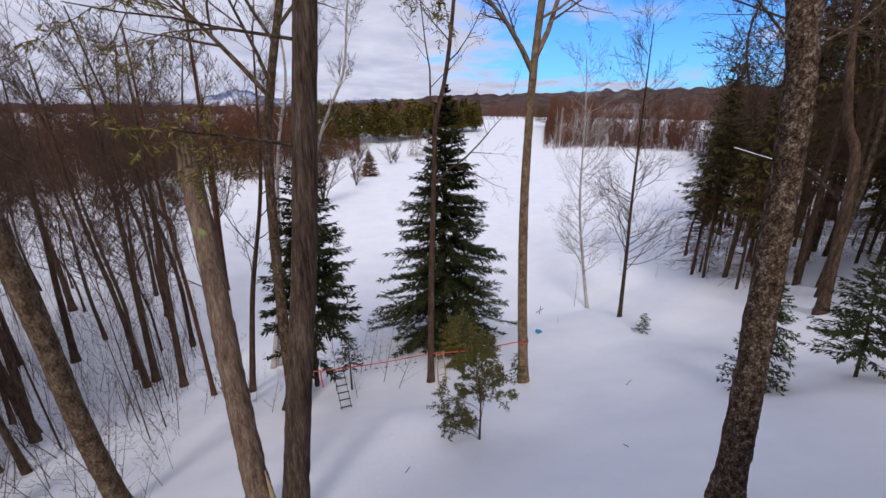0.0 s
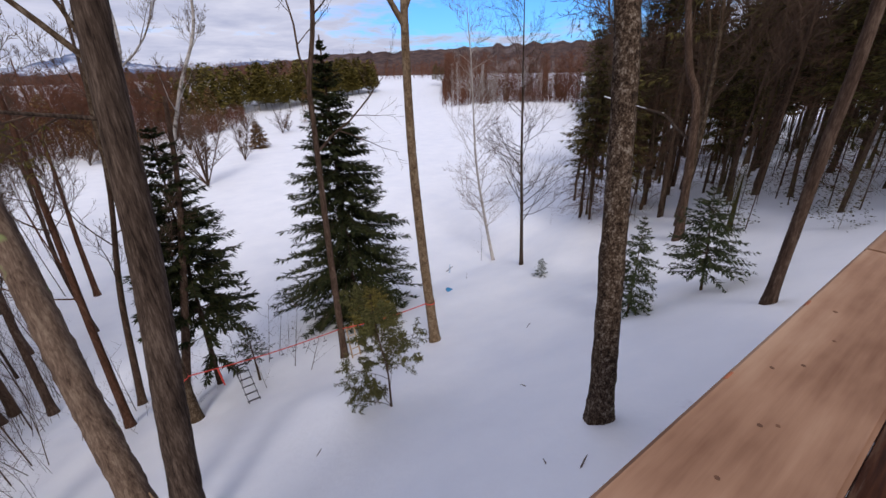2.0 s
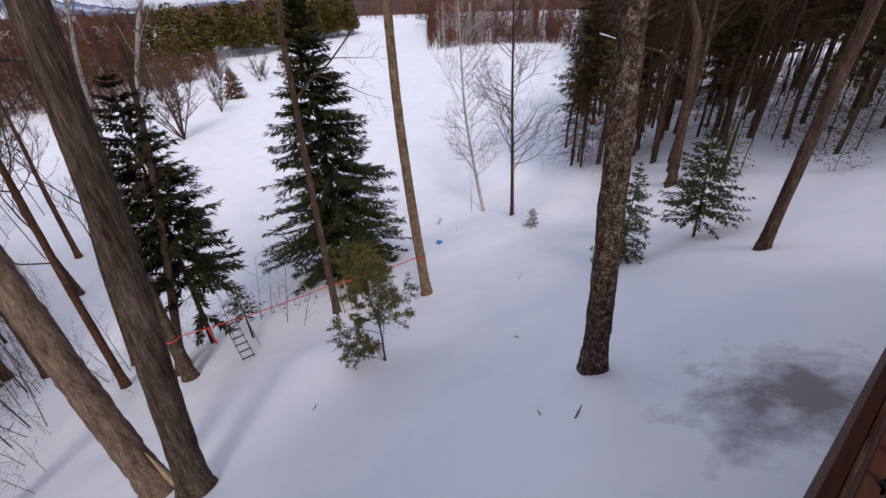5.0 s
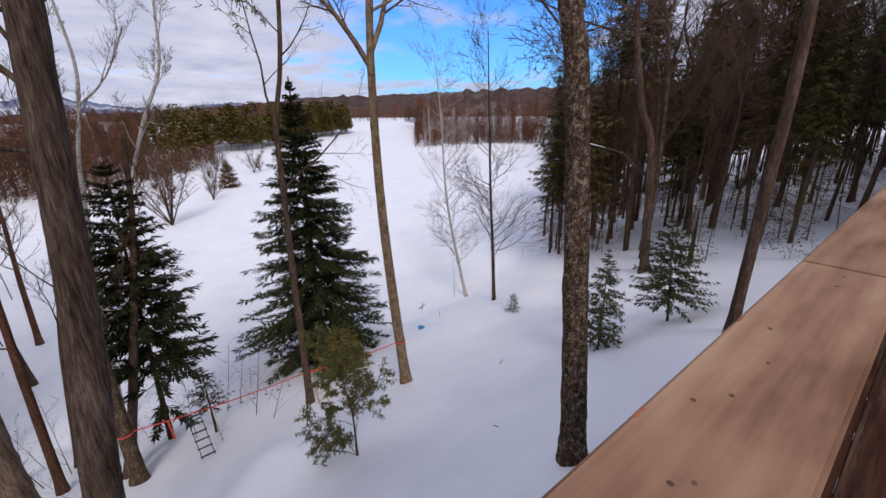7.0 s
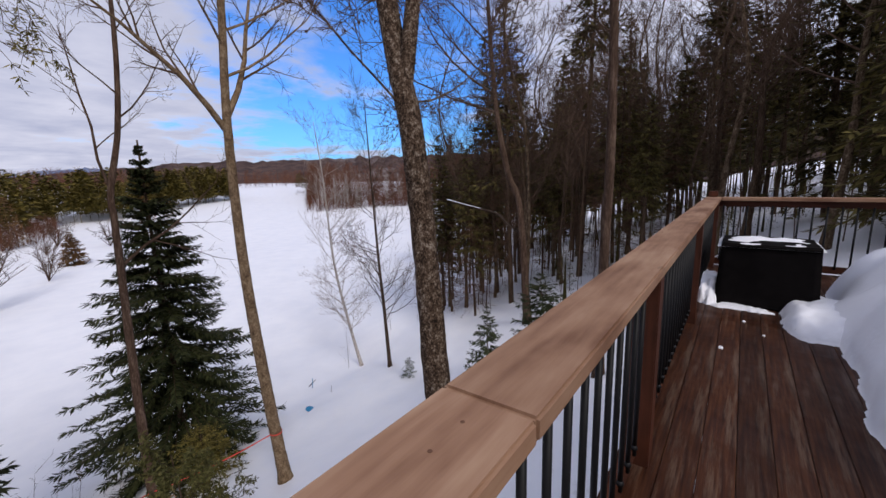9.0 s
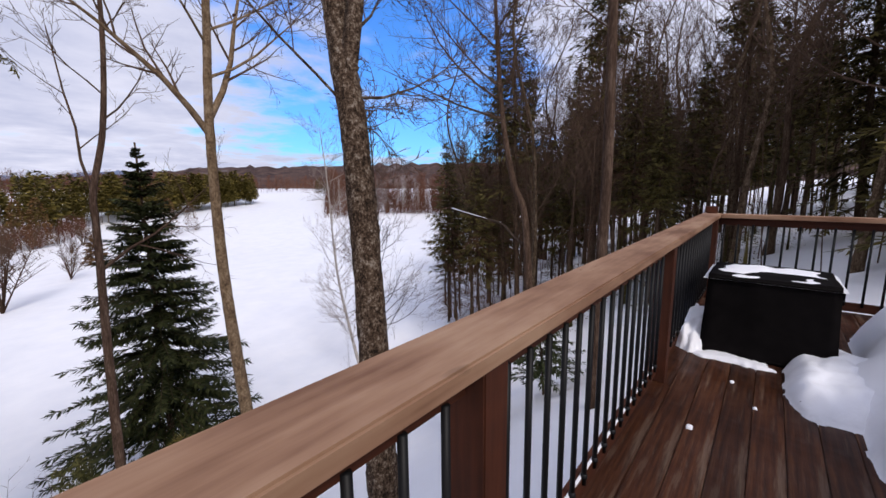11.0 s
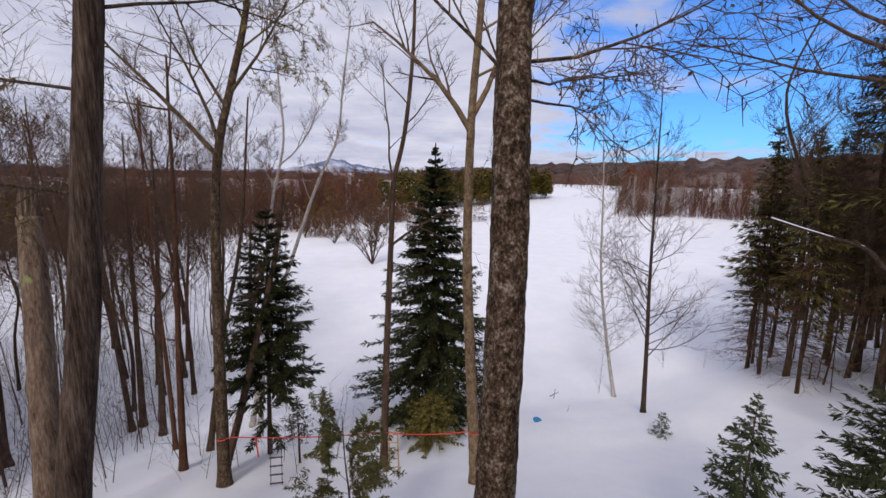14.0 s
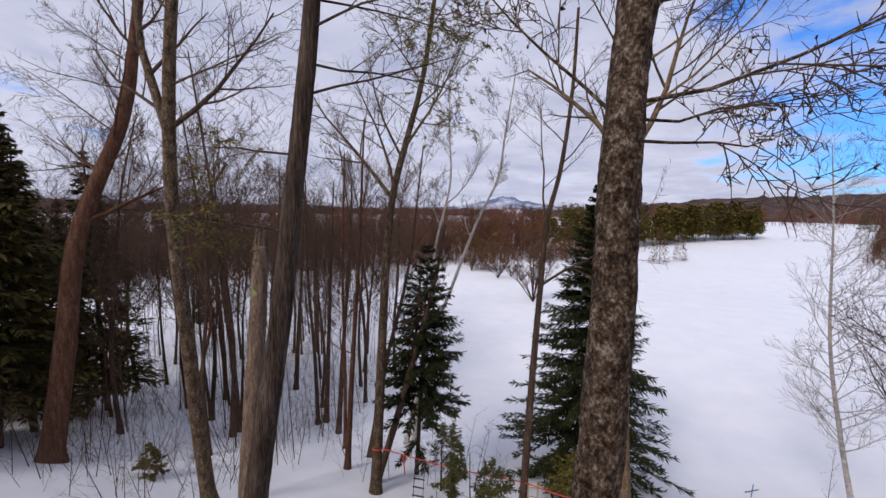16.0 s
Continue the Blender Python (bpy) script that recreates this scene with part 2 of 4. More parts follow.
CAP_WOOD = wood_material("weathered_cedar_board", [(0.36, (0.165, 0.080, 0.045)), (0.5, (0.285, 0.160, 0.097)), (0.64, (0.385, 0.242, 0.154))])
POST_WOOD = wood_material("red_stained_wood", [(0.3, (0.026, 0.008, 0.004)), (0.6, (0.080, 0.023, 0.010))], False, grain_axis=2)
RAIL_WOOD = wood_material("red_stained_rail", [(0.3, (0.026, 0.008, 0.004)), (0.6, (0.080, 0.023, 0.010))], False)
DECK = deck_material()
BLACK_METAL = plain("black_metal", (0.009, 0.009, 0.010), 0.5, spec=0.18)
COVER = plain("black_vinyl_cover", (0.005, 0.004, 0.004), 0.8, var=0.3, spec=0.06)
RED = plain("red_webbing", (0.62, 0.07, 0.05), 0.7)
BLUE = plain("blue_plastic", (0.03, 0.22, 0.42), 0.4)
ROPE = plain("dark_rope", (0.05, 0.045, 0.05), 0.9)
RAW_WOOD = wood_material("pale_cut_wood", [(0.3, (0.30, 0.19, 0.10)), (0.7, (0.48, 0.34, 0.21))], False, grain_axis=2)
SIDING = wood_material("brown_siding", [(0.3, (0.10, 0.06, 0.035)), (0.7, (0.2, 0.12, 0.07))], False)


# ---- mesh building ----
class Mesh:
    """Gathers vertices and faces for one mesh object."""

    def __init__(self):
        self.v, self.f = [], []

    def tube(self, pts, radii, sides=6, cap=True, rough=0.0):
        pts = [Vector(p) for p in pts]
        n, base = len(pts), len(self.v)
        ref = Vector((1, 0, 0)) if abs((pts[-1] - pts[0]).normalized().x) < 0.8 else Vector((0, 1, 0))
        for i, p in enumerate(pts):
            d = (pts[min(i + 1, n - 1)] - pts[max(i - 1, 0)]).normalized()
            u = (ref - d * ref.dot(d)).normalized()
            w = d.cross(u)
            for k in range(sides):
                a = 2 * math.pi * k / sides
                r = radii[i]
                if rough:
                    q = Vector((math.cos(a) * 3.2, math.sin(a) * 3.2, p.z * 3.0))
                    r *= 1 + rough * (noise.noise(q) + 0.8 * noise.noise(Vector((q.x * 3, q.y * 3, q.z * 1.7))) + 0.5 * noise.noise(Vector((q.x * 5, q.y * 5, q.z * 6))))
                self.v.append(p + (u * math.cos(a) + w * math.sin(a)) * r)
        for i in range(n - 1):
            for k in range(sides):
                k2 = (k + 1) % sides
                self.f.append((base + i * sides + k, base + i * sides + k2, base + (i + 1) * sides + k2, base + (i + 1) * sides + k))
        if cap:
            self.f.append(tuple(base + k for k in reversed(range(sides))))
            self.f.append(tuple(base + (n - 1) * sides + k for k in range(sides)))
        return self

    def blade(self, p, d, side, length, width):
        """A slender folded spray."""
        b = len(self.v)
        mid = p + d * (length * 0.45)
        self.v += [p, mid + side * width, p + d * length, mid - side * width]
        self.f += [(b, b + 1, b + 2), (b, b + 2, b + 3)]

    def box(self, lo, hi, bevel=0.0):
        bm = bmesh.new()
        bmesh.ops.create_cube(bm, size=1.0)
        size, mid = Vector(hi) - Vector(lo), (Vector(hi) + Vector(lo)) / 2
        for v in bm.verts:
            v.co = Vector((v.co.x * size.x, v.co.y * size.y, v.co.z * size.z)) + mid
        if bevel:
            bmesh.ops.bevel(bm, geom=bm.edges[:], offset=bevel, segments=2, affect="EDGES")
        b = len(self.v)
        bm.verts.index_update()
        self.v += [v.co.copy() for v in bm.verts]
        self.f += [tuple(b + v.index for v in f.verts) for f in bm.faces]
        bm.free()
        return self

    def data(self, name, mat, smooth=False):
        me = bpy.data.meshes.new(name)
        me.from_pydata([tuple(p) for p in self.v], [], self.f)
        me.materials.append(mat)
        if smooth:
            me.polygons.foreach_set("use_smooth", [True] * len(me.polygons))
        me.update()
        return me


def part(name, mesh, mat, parent=None, label="", smooth=False):
    ob = new(name, mesh.data(name, mat, smooth) if isinstance(mesh, Mesh) else mesh)
    ob.parent = parent
    if label:
        ob["label"] = label
    return ob


def thing(name, at, label, category, group=""):
    ob = new(name)
    ob.location = at
    ob.empty_display_size = 0.2
    return tagged(ob, label, category, group)


# ---- ground ----
PROFILE_Y = [-200, -60, -12, -4, 0, 2.4, 7, 11.8, 14, 17, 22, 30, 70, 112, 200, 340, 700, 2500]
PROFILE_Z = [14, 7, 0.2, -1.4, -2.75, -4.0, -6.9, -9.25, -10.1, -10.9, -12.8, -13.5, -13.5, -14.5, -12, -4.5, 2, 10]


def ground_z(x, y):
    """Height of the snow: a bank below the deck, a flat field and a slow rise beyond."""
    z = 0.25 * float(np.interp(y - 0.5, PROFILE_Y, PROFILE_Z)) + 0.5 * float(np.interp(y, PROFILE_Y, PROFILE_Z)) + 0.25 * float(np.interp(y + 0.5, PROFILE_Y, PROFILE_Z))
    near = math.exp(-((x / 60) ** 2 + (y / 60) ** 2))
    z += near * (0.16 * noise.noise(Vector((x * 0.22, y * 0.22, 3))) + 0.05 * noise.noise(Vector((x * 0.9, y * 0.9, 8))) + 0.015 * noise.noise(Vector((x * 3.1, y * 3.1, 1))))
    z += (1 - near) * 0.5 * noise.noise(Vector((x * 0.03, y * 0.03, 5)))
    # the ground climbs towards the eastern woods
    d = max(0.0, x - 15.2 - 0.16 * max(0.0, y))
    z += 3.5 * (1 - math.exp(-0.38 * d / 3.5)) * min(1.0, max(0.0, (y - 2.5) / 5.5)) * math.exp(-((max(0.0, y - 22) / 14) ** 2))
    # a packed snow jump below the deck
    z += 0.55 * math.exp(-(((x - 0.6) / 1.6) ** 2 + ((y - 10.0) / 2.2) ** 2))
    return z


def build_ground():
    n = 340
    s = np.linspace(-1, 1, n)
    xs, ys = 9 * np.sinh(6.0 * s) + 2, 9 * np.sinh(6.0 * s) + 8
    verts = [(x, y, ground_z(x, y)) for y in ys for x in xs]
    faces = [(j * n + i, j * n + i + 1, (j + 1) * n + i + 1, (j + 1) * n + i) for j in range(n - 1) for i in range(n - 1)]
    me = bpy.data.meshes.new("ground")
    me.from_pydata(verts, [], faces)
    me.materials.append(SNOW)
    me.polygons.foreach_set("use_smooth", [True] * len(me.polygons))
    tagged(new("ground", me), "snow-covered ground sloping to an open white field", "ground", kind="structure")


build_ground()


def ridge(name, label, dist, heights, mat, rough, x0, x1, seed):
    """A long wooded crest at one distance: heights are (azimuth, height) along it."""
    rng = np.random.default_rng(seed)
    az, hs = [h[0] for h in heights], [h[1] for h in heights]
    n, m = 420, 10
    verts, faces = [], []
    for i in range(n):
        a = x0 + (x1 - x0) * i / (n - 1)
        top = float(np.interp(a, az, hs))
        top += rough * (noise.noise(Vector((a * 0.9, seed, 0))) * 2 + noise.noise(Vector((a * 4, seed, 4)))) + rough * 0.25 * rng.random()
        for j in range(m):
            k = j / (m - 1)
            d = dist * (0.8 + 0.3 * k)
            z = -25 + (top + 25) * math.sin(k * math.pi / 2) + rough * 0.4 * rng.random() * (j < m - 1)
            verts.append((d * math.sin(radians(a)), d * math.cos(radians(a)), z))
    for i in range(n - 1):
        for j in range(m - 1):
            faces.append((i * m + j, (i + 1) * m + j, (i + 1) * m + j + 1, i * m + j + 1))
    me = bpy.data.meshes.new(name)
    me.from_pydata(verts, [], faces)
    me.materials.append(mat)
    tagged(new(name, me), label, "hill", kind="structure")


def hill_material(name, dark, light, snow, cut, scale):
    m, nt, b = material(name, 1.0, spec=0.0)
    a = noise_tex(nt, scale, 8, (1, 1, 2.5), 0.7)
    c = noise_tex(nt, scale * 0.22, 5, (1, 1, 1.5), 0.6, 3)
    col = ramp(nt, a, [(0.35, dark), (0.65, light)])
    col = mixc(nt, ramp(nt, c, [(cut, (0, 0, 0)), (cut + 0.08, (0.8, 0.8, 0.8))]), col, snow)
    nt.links.new(col, b.inputs["Base Color"])
    return m


# distance haze is mixed into both base colours, bluest on the mountain
HILL = hill_material("hazed_wooded_hill", (0.045, 0.034, 0.036), (0.12, 0.082, 0.072), (0.21, 0.18, 0.18), 0.60, 0.05)
MOUNT = hill_material("hazed_snowy_mountain", (0.10, 0.13, 0.22), (0.20, 0.24, 0.34), (0.70, 0.74, 0.84), 0.50, 0.006)
ridge("backdrop_hill", "low wooded hill in brown winter bareness", 760, [(-95, 20), (-40, 13), (-12, 14), (4, 16), (12, 24), (20, 37), (30, 40), (45, 46), (70, 48), (120, 60)], HILL, 3.0, -95, 120, 3)
ridge("backdrop_mountain", "distant mountain with snowy ski slopes, coloured blue for haze", 3000, [(-95, 60), (-20, 60), (-12, 70), (-8, 115), (-5.2, 165), (-2, 120), (2, 85), (6, 60), (8, 100), (12, 115), (16, 80), (30, 60), (120, 60)], MOUNT, 7.0, -60, 40, 6)


# ---- deck ----
CORNER_X, DECK_LEFT, DECK_BACK = 6.1, -5.0, -4.2


def build_deck():
    deck = tagged(new("floor"), "red-brown stained wooden deck, wet and worn", "deck", kind="structure")
    pitch, y = 0.142, 0.03
    me = Mesh().box((DECK_LEFT, -0.0700, -0.036), (CORNER_X + 0.1, 0.0700, 0.0), 0.003).data("deck_board", DECK)
    while y > DECK_BACK:
        ob = new("deck_board", me)
        ob.parent, ob.location = deck, (0, y - 0.071, 0)
        y -= pitch
    part("rim_joist", Mesh().box((DECK_LEFT, 0.032, -0.28), (CORNER_X + 0.1, 0.07, -0.002), 0.003), RAIL_WOOD, deck)
    part("rim_joist", Mesh().box((CORNER_X + 0.102, DECK_BACK, -0.28), (CORNER_X + 0.14, 0.07, -0.002), 0.003), RAIL_WOOD, deck)
    part("beam", Mesh().box((DECK_LEFT, -0.6, -0.42), (CORNER_X, -0.46, -0.04)), RAIL_WOOD, deck)
    for x in (-4.0, -1.2, 1.6, 4.6):
        g = ground_z(x, -0.53)
        part("support_post", Mesh().box((x - 0.07, -0.6, g - 0.3), (x + 0.07, -0.46, -0.42)), POST_WOOD, deck)
    joist = Mesh().box((-0.019, DECK_BACK, -0.22), (0.019, 0.03, -0.038)).data("joist", RAIL_WOOD)
    for i in range(26):
        ob = new("joist", joist)
        ob.parent, ob.location = deck, (DECK_LEFT + 0.2 + i * 0.406, 0, 0)


def build_railing(name, a, b, posts, joints, label, shown_end=False):
    """A straight run of railing from a to b; joints are where one cap board meets the next."""
    root = thing(name, (*a, 0), label, "railing", "deck railings")
    d = Vector(b) - Vector(a)
    length, turn = d.length, math.atan2(d.y, d.x)
    root.rotation_euler = (0, 0, turn)
    edges = [-0.092 if not shown_end else 0.096] + joints + [length + (0.092 if not shown_end else 0)]
    for i in range(len(edges) - 1):
        part("cap_board", Mesh().box((edges[i] + 0.001, -0.092, 0.925), (edges[i + 1] - 0.001, 0.092, 0.97), 0.006), CAP_WOOD, root, "wide pale cedar cap board with knots")
    part("top_rail", Mesh().box((0, -0.02, 0.845), (length, 0.02, 0.924), 0.003), RAIL_WOOD, root)
    part("bottom_rail", Mesh().box((0, -0.02, 0.045), (length, 0.02, 0.13), 0.003), RAIL_WOOD, root)
    post = Mesh().box((-0.05, -0.072, -0.02), (0.05, 0.03, 0.924), 0.004).data("post", POST_WOOD)
    for x in posts:
        ob = new("post", post)
        ob.parent, ob.location = root, (x, 0, 0)
    bal = Mesh().tube([(0, 0, 0.10), (0, 0, 0.86)], [0.0105, 0.0105], 10).data("baluster", BLACK_METAL, True)
    sock = Mesh().tube([(0, 0, 0.13), (0, 0, 0.137), (0, 0, 0.15)], [0.015, 0.015, 0.0105], 10).data("socket", BLACK_METAL, True)
    span = [0.0] + list(posts) + [length]
    for s, e in zip(span[:-1], span[1:]):
        n = int(round((e - s) / 0.13))
        for k in range(1, n):
            x = s + (e - s) * k / n
            ob = new("baluster", bal)
            ob.parent, ob.location = root, (x, -0.024, 0)
            so = new("socket", sock)
            so.parent = ob
    return root


def lumpy(centre, size, seed, mat, name, label, category, bottom=0.0, res=56, rag=1.4, melt=0.0):
    """A heap of snow whose ragged rim dips under the surface that it lies on."""
    bm = bmesh.new()
    bmesh.ops.create_grid(bm, x_segments=res, y_segments=res, size=1.0)
    fine = 1.0 / max(0.12, min(size[0], size[1]))
    for v in bm.verts:
        u, w = v.co.x, v.co.y
        px, py = centre[0] + u * size[0], centre[1] + w * size[1]
        e = 1 - (u ** 4 + w ** 4) ** 0.5
        e = e * 1.7 - 0.25 * rag + 0.36 * rag * noise.noise(Vector((px * 1.1 * fine, py * 1.1 * fine, seed))) + 0.2 * rag * noise.noise(Vector((px * 3.2 * fine, py * 3.2 * fine, seed)))
        # thawed out towards the middle
        e -= melt * math.exp(-((u + 0.1) ** 2 + (w + 0.15) ** 2) / 0.28)
        if max(abs(u), abs(w)) > 0.999:
            e = -0.2
        h = size[2] * min(1.0, max(0.0, e)) ** 0.7 if e > 0 else -0.02
        if e > 0:
            h *= 1 + 0.18 * noise.noise(Vector((px * 1.6, py * 1.6, seed + 4)))
            h += min(1.0, e * 3) * (0.022 * noise.noise(Vector((px * 7, py * 7, seed))) + 0.010 * noise.noise(Vector((px * 19, py * 19, seed)))) * min(1.0, size[2] * 6)
        v.co = Vector((px, py, bottom + h))
    for f in bm.faces:
        f.smooth = True
    me = bpy.data.meshes.new(name)
    bm.to_mesh(me)
    bm.free()
    me.materials.append(mat)
    return tagged(new(name, me), label, category)


def build_covered_box():
    root = thing("covered_grill", (4.55, -0.56, 0), "squat grill under a black vinyl cover topped with snow", "grill cover")
    bm = bmesh.new()
    bmesh.ops.create_cube(bm, size=1.0)
    for v in bm.verts:
        flare = 1.0 if v.co.z > 0 else 1.06
        v.co = Vector((v.co.x * 0.62 * flare, v.co.y * 0.74 * flare, v.co.z * 0.62 + 0.31))
    bmesh.ops.subdivide_edges(bm, edges=bm.edges[:], cuts=14, use_grid_fill=True)
    for v in bm.verts:
        f = 1 - v.co.z / 0.62
        fold = 0.018 * noise.noise(Vector((v.co.x * 6, v.co.y * 6, v.co.z * 1.2))) * (0.35 + f)
        out = Vector((v.co.x, v.co.y, 0)).normalized()
        v.co += out * fold
        v.co.z = max(0.0, v.co.z + 0.012 * noise.noise(Vector((v.co.x * 4, v.co.y * 4, 9))) * (v.co.z > 0.5))
    for f in bm.faces:
        f.smooth = True
    me = bpy.data.meshes.new("cover")
    bm.to_mesh(me)
    bm.free()
    me.materials.append(COVER)
    part("cover", me, COVER, root)
    for z in (0.02, 0.60):
        part("hem", Mesh().tube([(-0.325, -0.37, z), (-0.325, 0.37, z)], [0.008, 0.008], 6), COVER, root)
    lumpy((4.55, -0.56, 0), (0.33, 0.40, 0.035), 31, SNOW, "snow_crust", "thin crust of snow melting on the black cover", "snow", 0.612, 80, 1.8, 1.6)


build_deck()
build_railing("deck_railing", (DECK_LEFT, 0), (CORNER_X, 0), (2.1, 4.2, 6.35, 8.5, 11.03), [1.3, 5.0], "long deck railing with pale cap and black balusters")
build_railing("deck_railing", (CORNER_X, 0), (CORNER_X, DECK_BACK), (1.8, 3.6), [2.2], "short deck railing with pale cap meeting the corner post", True)
corner = thing("corner_post", (CORNER_X - 0.04, 0.0, 0), "red-brown corner post standing above the rail caps", "post")
part("shaft", Mesh().box((-0.05, -0.075, -0.02), (0.05, 0.03, 0.924), 0.004), POST_WOOD, corner)
part("head", Mesh().box((0.02, -0.05, 0.972), (0.11, 0.06, 1.05), 0.008), POST_WOOD, corner)
KNOT = plain("dark_knot", (0.13, 0.062, 0.035), 0.8, var=0.4, scale=60)
REDDISH = plain("reddish_stain", (0.30, 0.10, 0.05), 0.8, var=0.4, scale=40)


def build_knots(railing):
    """Knots and resin stains lie in the top face of the cap boards."""
    spots = [(-0.95, 0.012, 5), (-0.93, -0.004, 3), (-1.09, 0.01, 5), (-0.79, 0.05, 4), (-0.74, 0.02, 5), (-0.61, 0.01, 4), (-0.48, 0.04, 4),
             (-0.15, 0.0, 5), (-0.07, 0.0, 4), (2.2, 0.06, 5), (2.31, 0.04, 4), (2.36, 0.05, 5), (2.22, 0.02, 4)]
    rng = random.Random(8)
    for x, y, size in spots:
        s = size * 0.0010 * rng.uniform(0.8, 1.2)
        m = Mesh()
        m.tube([(x + 5, y, 0.9694), (x + 5, y, 0.9706)], [s, s * 0.8], 9)
        part("knot", m, KNOT, railing)
    for x, y in ((-0.48, 0.0855), (-0.87, 0.0855)):
        part("stain", Mesh().box((x + 4.985, y - 0.004, 0.966), (x + 5.015, y + 0.004, 0.9704), 0.002), REDDISH, railing)


build_knots(bpy.data.objects["deck_railing"])
build_covered_box()
lumpy((3.3, -2.24, 0), (2.75, 1.40, 0.76), 12, SNOW, "snow_bank", "deep bank of shovelled snow lying on the deck", "snow", 0.001, 130)
lumpy((4.05, -1.02, 0), (0.6, 0.38, 0.16), 18, SNOW, "snow_drift", "low drift of snow against the covered grill", "snow", 0.001, 50)
lumpy((4.6, -0.115, 0), (0.5, 0.12, 0.22), 23, SNOW, "snow_drift", "narrow drift between railing and covered grill", "snow", 0.001, 44)
lumpy((4.17, -0.36, 0), (0.10, 0.32, 0.03), 27, SNOW, "slush_patch", "thin strip of slush before the covered grill", "snow", 0.001, 40, 2.2)
for px, py, ps in ((3.0, -0.28, 0.03), (3.45, -0.55, 0.02), (3.75, -0.42, 0.025)):
    lumpy((px, py, 0), (ps * 0.9, ps * 0.6, ps * 0.35), 40 + px, SNOW, "snow_clump", "small clump of snow dropped on the deck boards", "snow", 0.001, 10)
# two thin pale strips laid along the top of the bottom rail
for x0, x1 in ((1.55, 3.42), (3.58, 4.4)):
    strip = thing("snow_strip", (x0, -0.012, 0.13), "thin pale line along the bottom rail", "snow")
    part("strip", Mesh().box((0, -0.007, -0.002), (x1 - x0, 0.005, 0.008), 0.003), SNOW, strip)
# added wall, out of view behind the walker; closes the deck and blocks light
house = tagged(new("wall_south"), "added unseen brown clapboard wall closing and shading the deck", "wall", kind="structure")
board = Mesh().box((DECK_LEFT - 1, -0.02, -0.002), (CORNER_X + 0.2, 0.0, 0.15), 0.003).data("clapboard", SIDING)
for i in range(20):
    ob = new("clapboard", board)
    ob.parent, ob.location = house, (0, DECK_BACK, -0.3 + i * 0.149)
part("sheathing", Mesh().box((DECK_LEFT - 1, DECK_BACK - 0.2, -2.5), (CORNER_X + 0.2, DECK_BACK - 0.025, 2.7)), SIDING, house)


# ---- trees ----
def side_of(d, rng):
    u = d.cross(Vector((0, 0, 1)))
    u = Vector((1, 0, 0)) if u.length < 0.05 else u.normalized()
    a = rng.uniform(0, 2 * math.pi)
    return (u * math.cos(a) + d.cross(u) * math.sin(a)).normalized()


def grow(meshes, p, d, length, r, level, deepest, rng, kids, spread=0.75, up=0.25, wob=0.16, start=0.25, thin=0.005):
    """A limb with its own limbs, down to twigs. meshes: limbs, twigs."""
    segs = max(2, 6 - level)
    pts, q, dd = [Vector(p)], Vector(p), Vector(d).normalized()
    for i in range(segs):
        dd = (dd + Vector((rng.uniform(-1, 1), rng.uniform(-1, 1), rng.uniform(-1, 1))) * wob + Vector((0, 0, up * 0.25))).normalized()
        q = q + dd * (length / segs)
        pts.append(q)
    fade = 0.25 if level < deepest else 0.35
    radii = [r * (1 - (1 - fade) * i / segs) for i in range(segs + 1)]
    meshes[min(level - 1, 1)].tube(pts, radii, 5 if level == 1 else (4 if level == 2 else 3), False)
    if level >= deepest:
        return
    n = kids[min(level - 1, len(kids) - 1)]
    for k in range(n):
        t = start + (1 - start) * (k + rng.random()) / n
        i = min(int(t * segs), segs - 1)
        base = pts[i].lerp(pts[i + 1], t * segs - i)
        axis = (pts[i + 1] - pts[i]).normalized()
        child = (axis * rng.uniform(0.55, 0.95) + side_of(axis, rng) * spread * rng.uniform(0.6, 1.25)).normalized()
        grow(meshes, base, child, length * rng.uniform(0.36, 0.62) * (1.1 - 0.5 * t), max(radii[i] * 0.5, thin), level + 1, deepest, rng, kids, spread, up, wob, 0.15, thin)


def smooth_axis(pts, step):
    """Points along a gently curved line through pts."""
    pts = [Vector(p) for p in pts]
    ext = [pts[0] * 2 - pts[1]] + pts + [pts[-1] * 2 - pts[-2]]
    out = []
    for i in range(1, len(ext) - 2):
        a, b, c, d = ext[i - 1:i + 3]
        n = max(2, int((c - b).length / step))
        for k in range(n):
            t = k / n
            out.append(0.5 * (2 * b + (c - a) * t + (2 * a - 5 * b + 4 * c - d) * t * t + (3 * b - a - 3 * c + d) * t ** 3))
    return out + [pts[-1]]


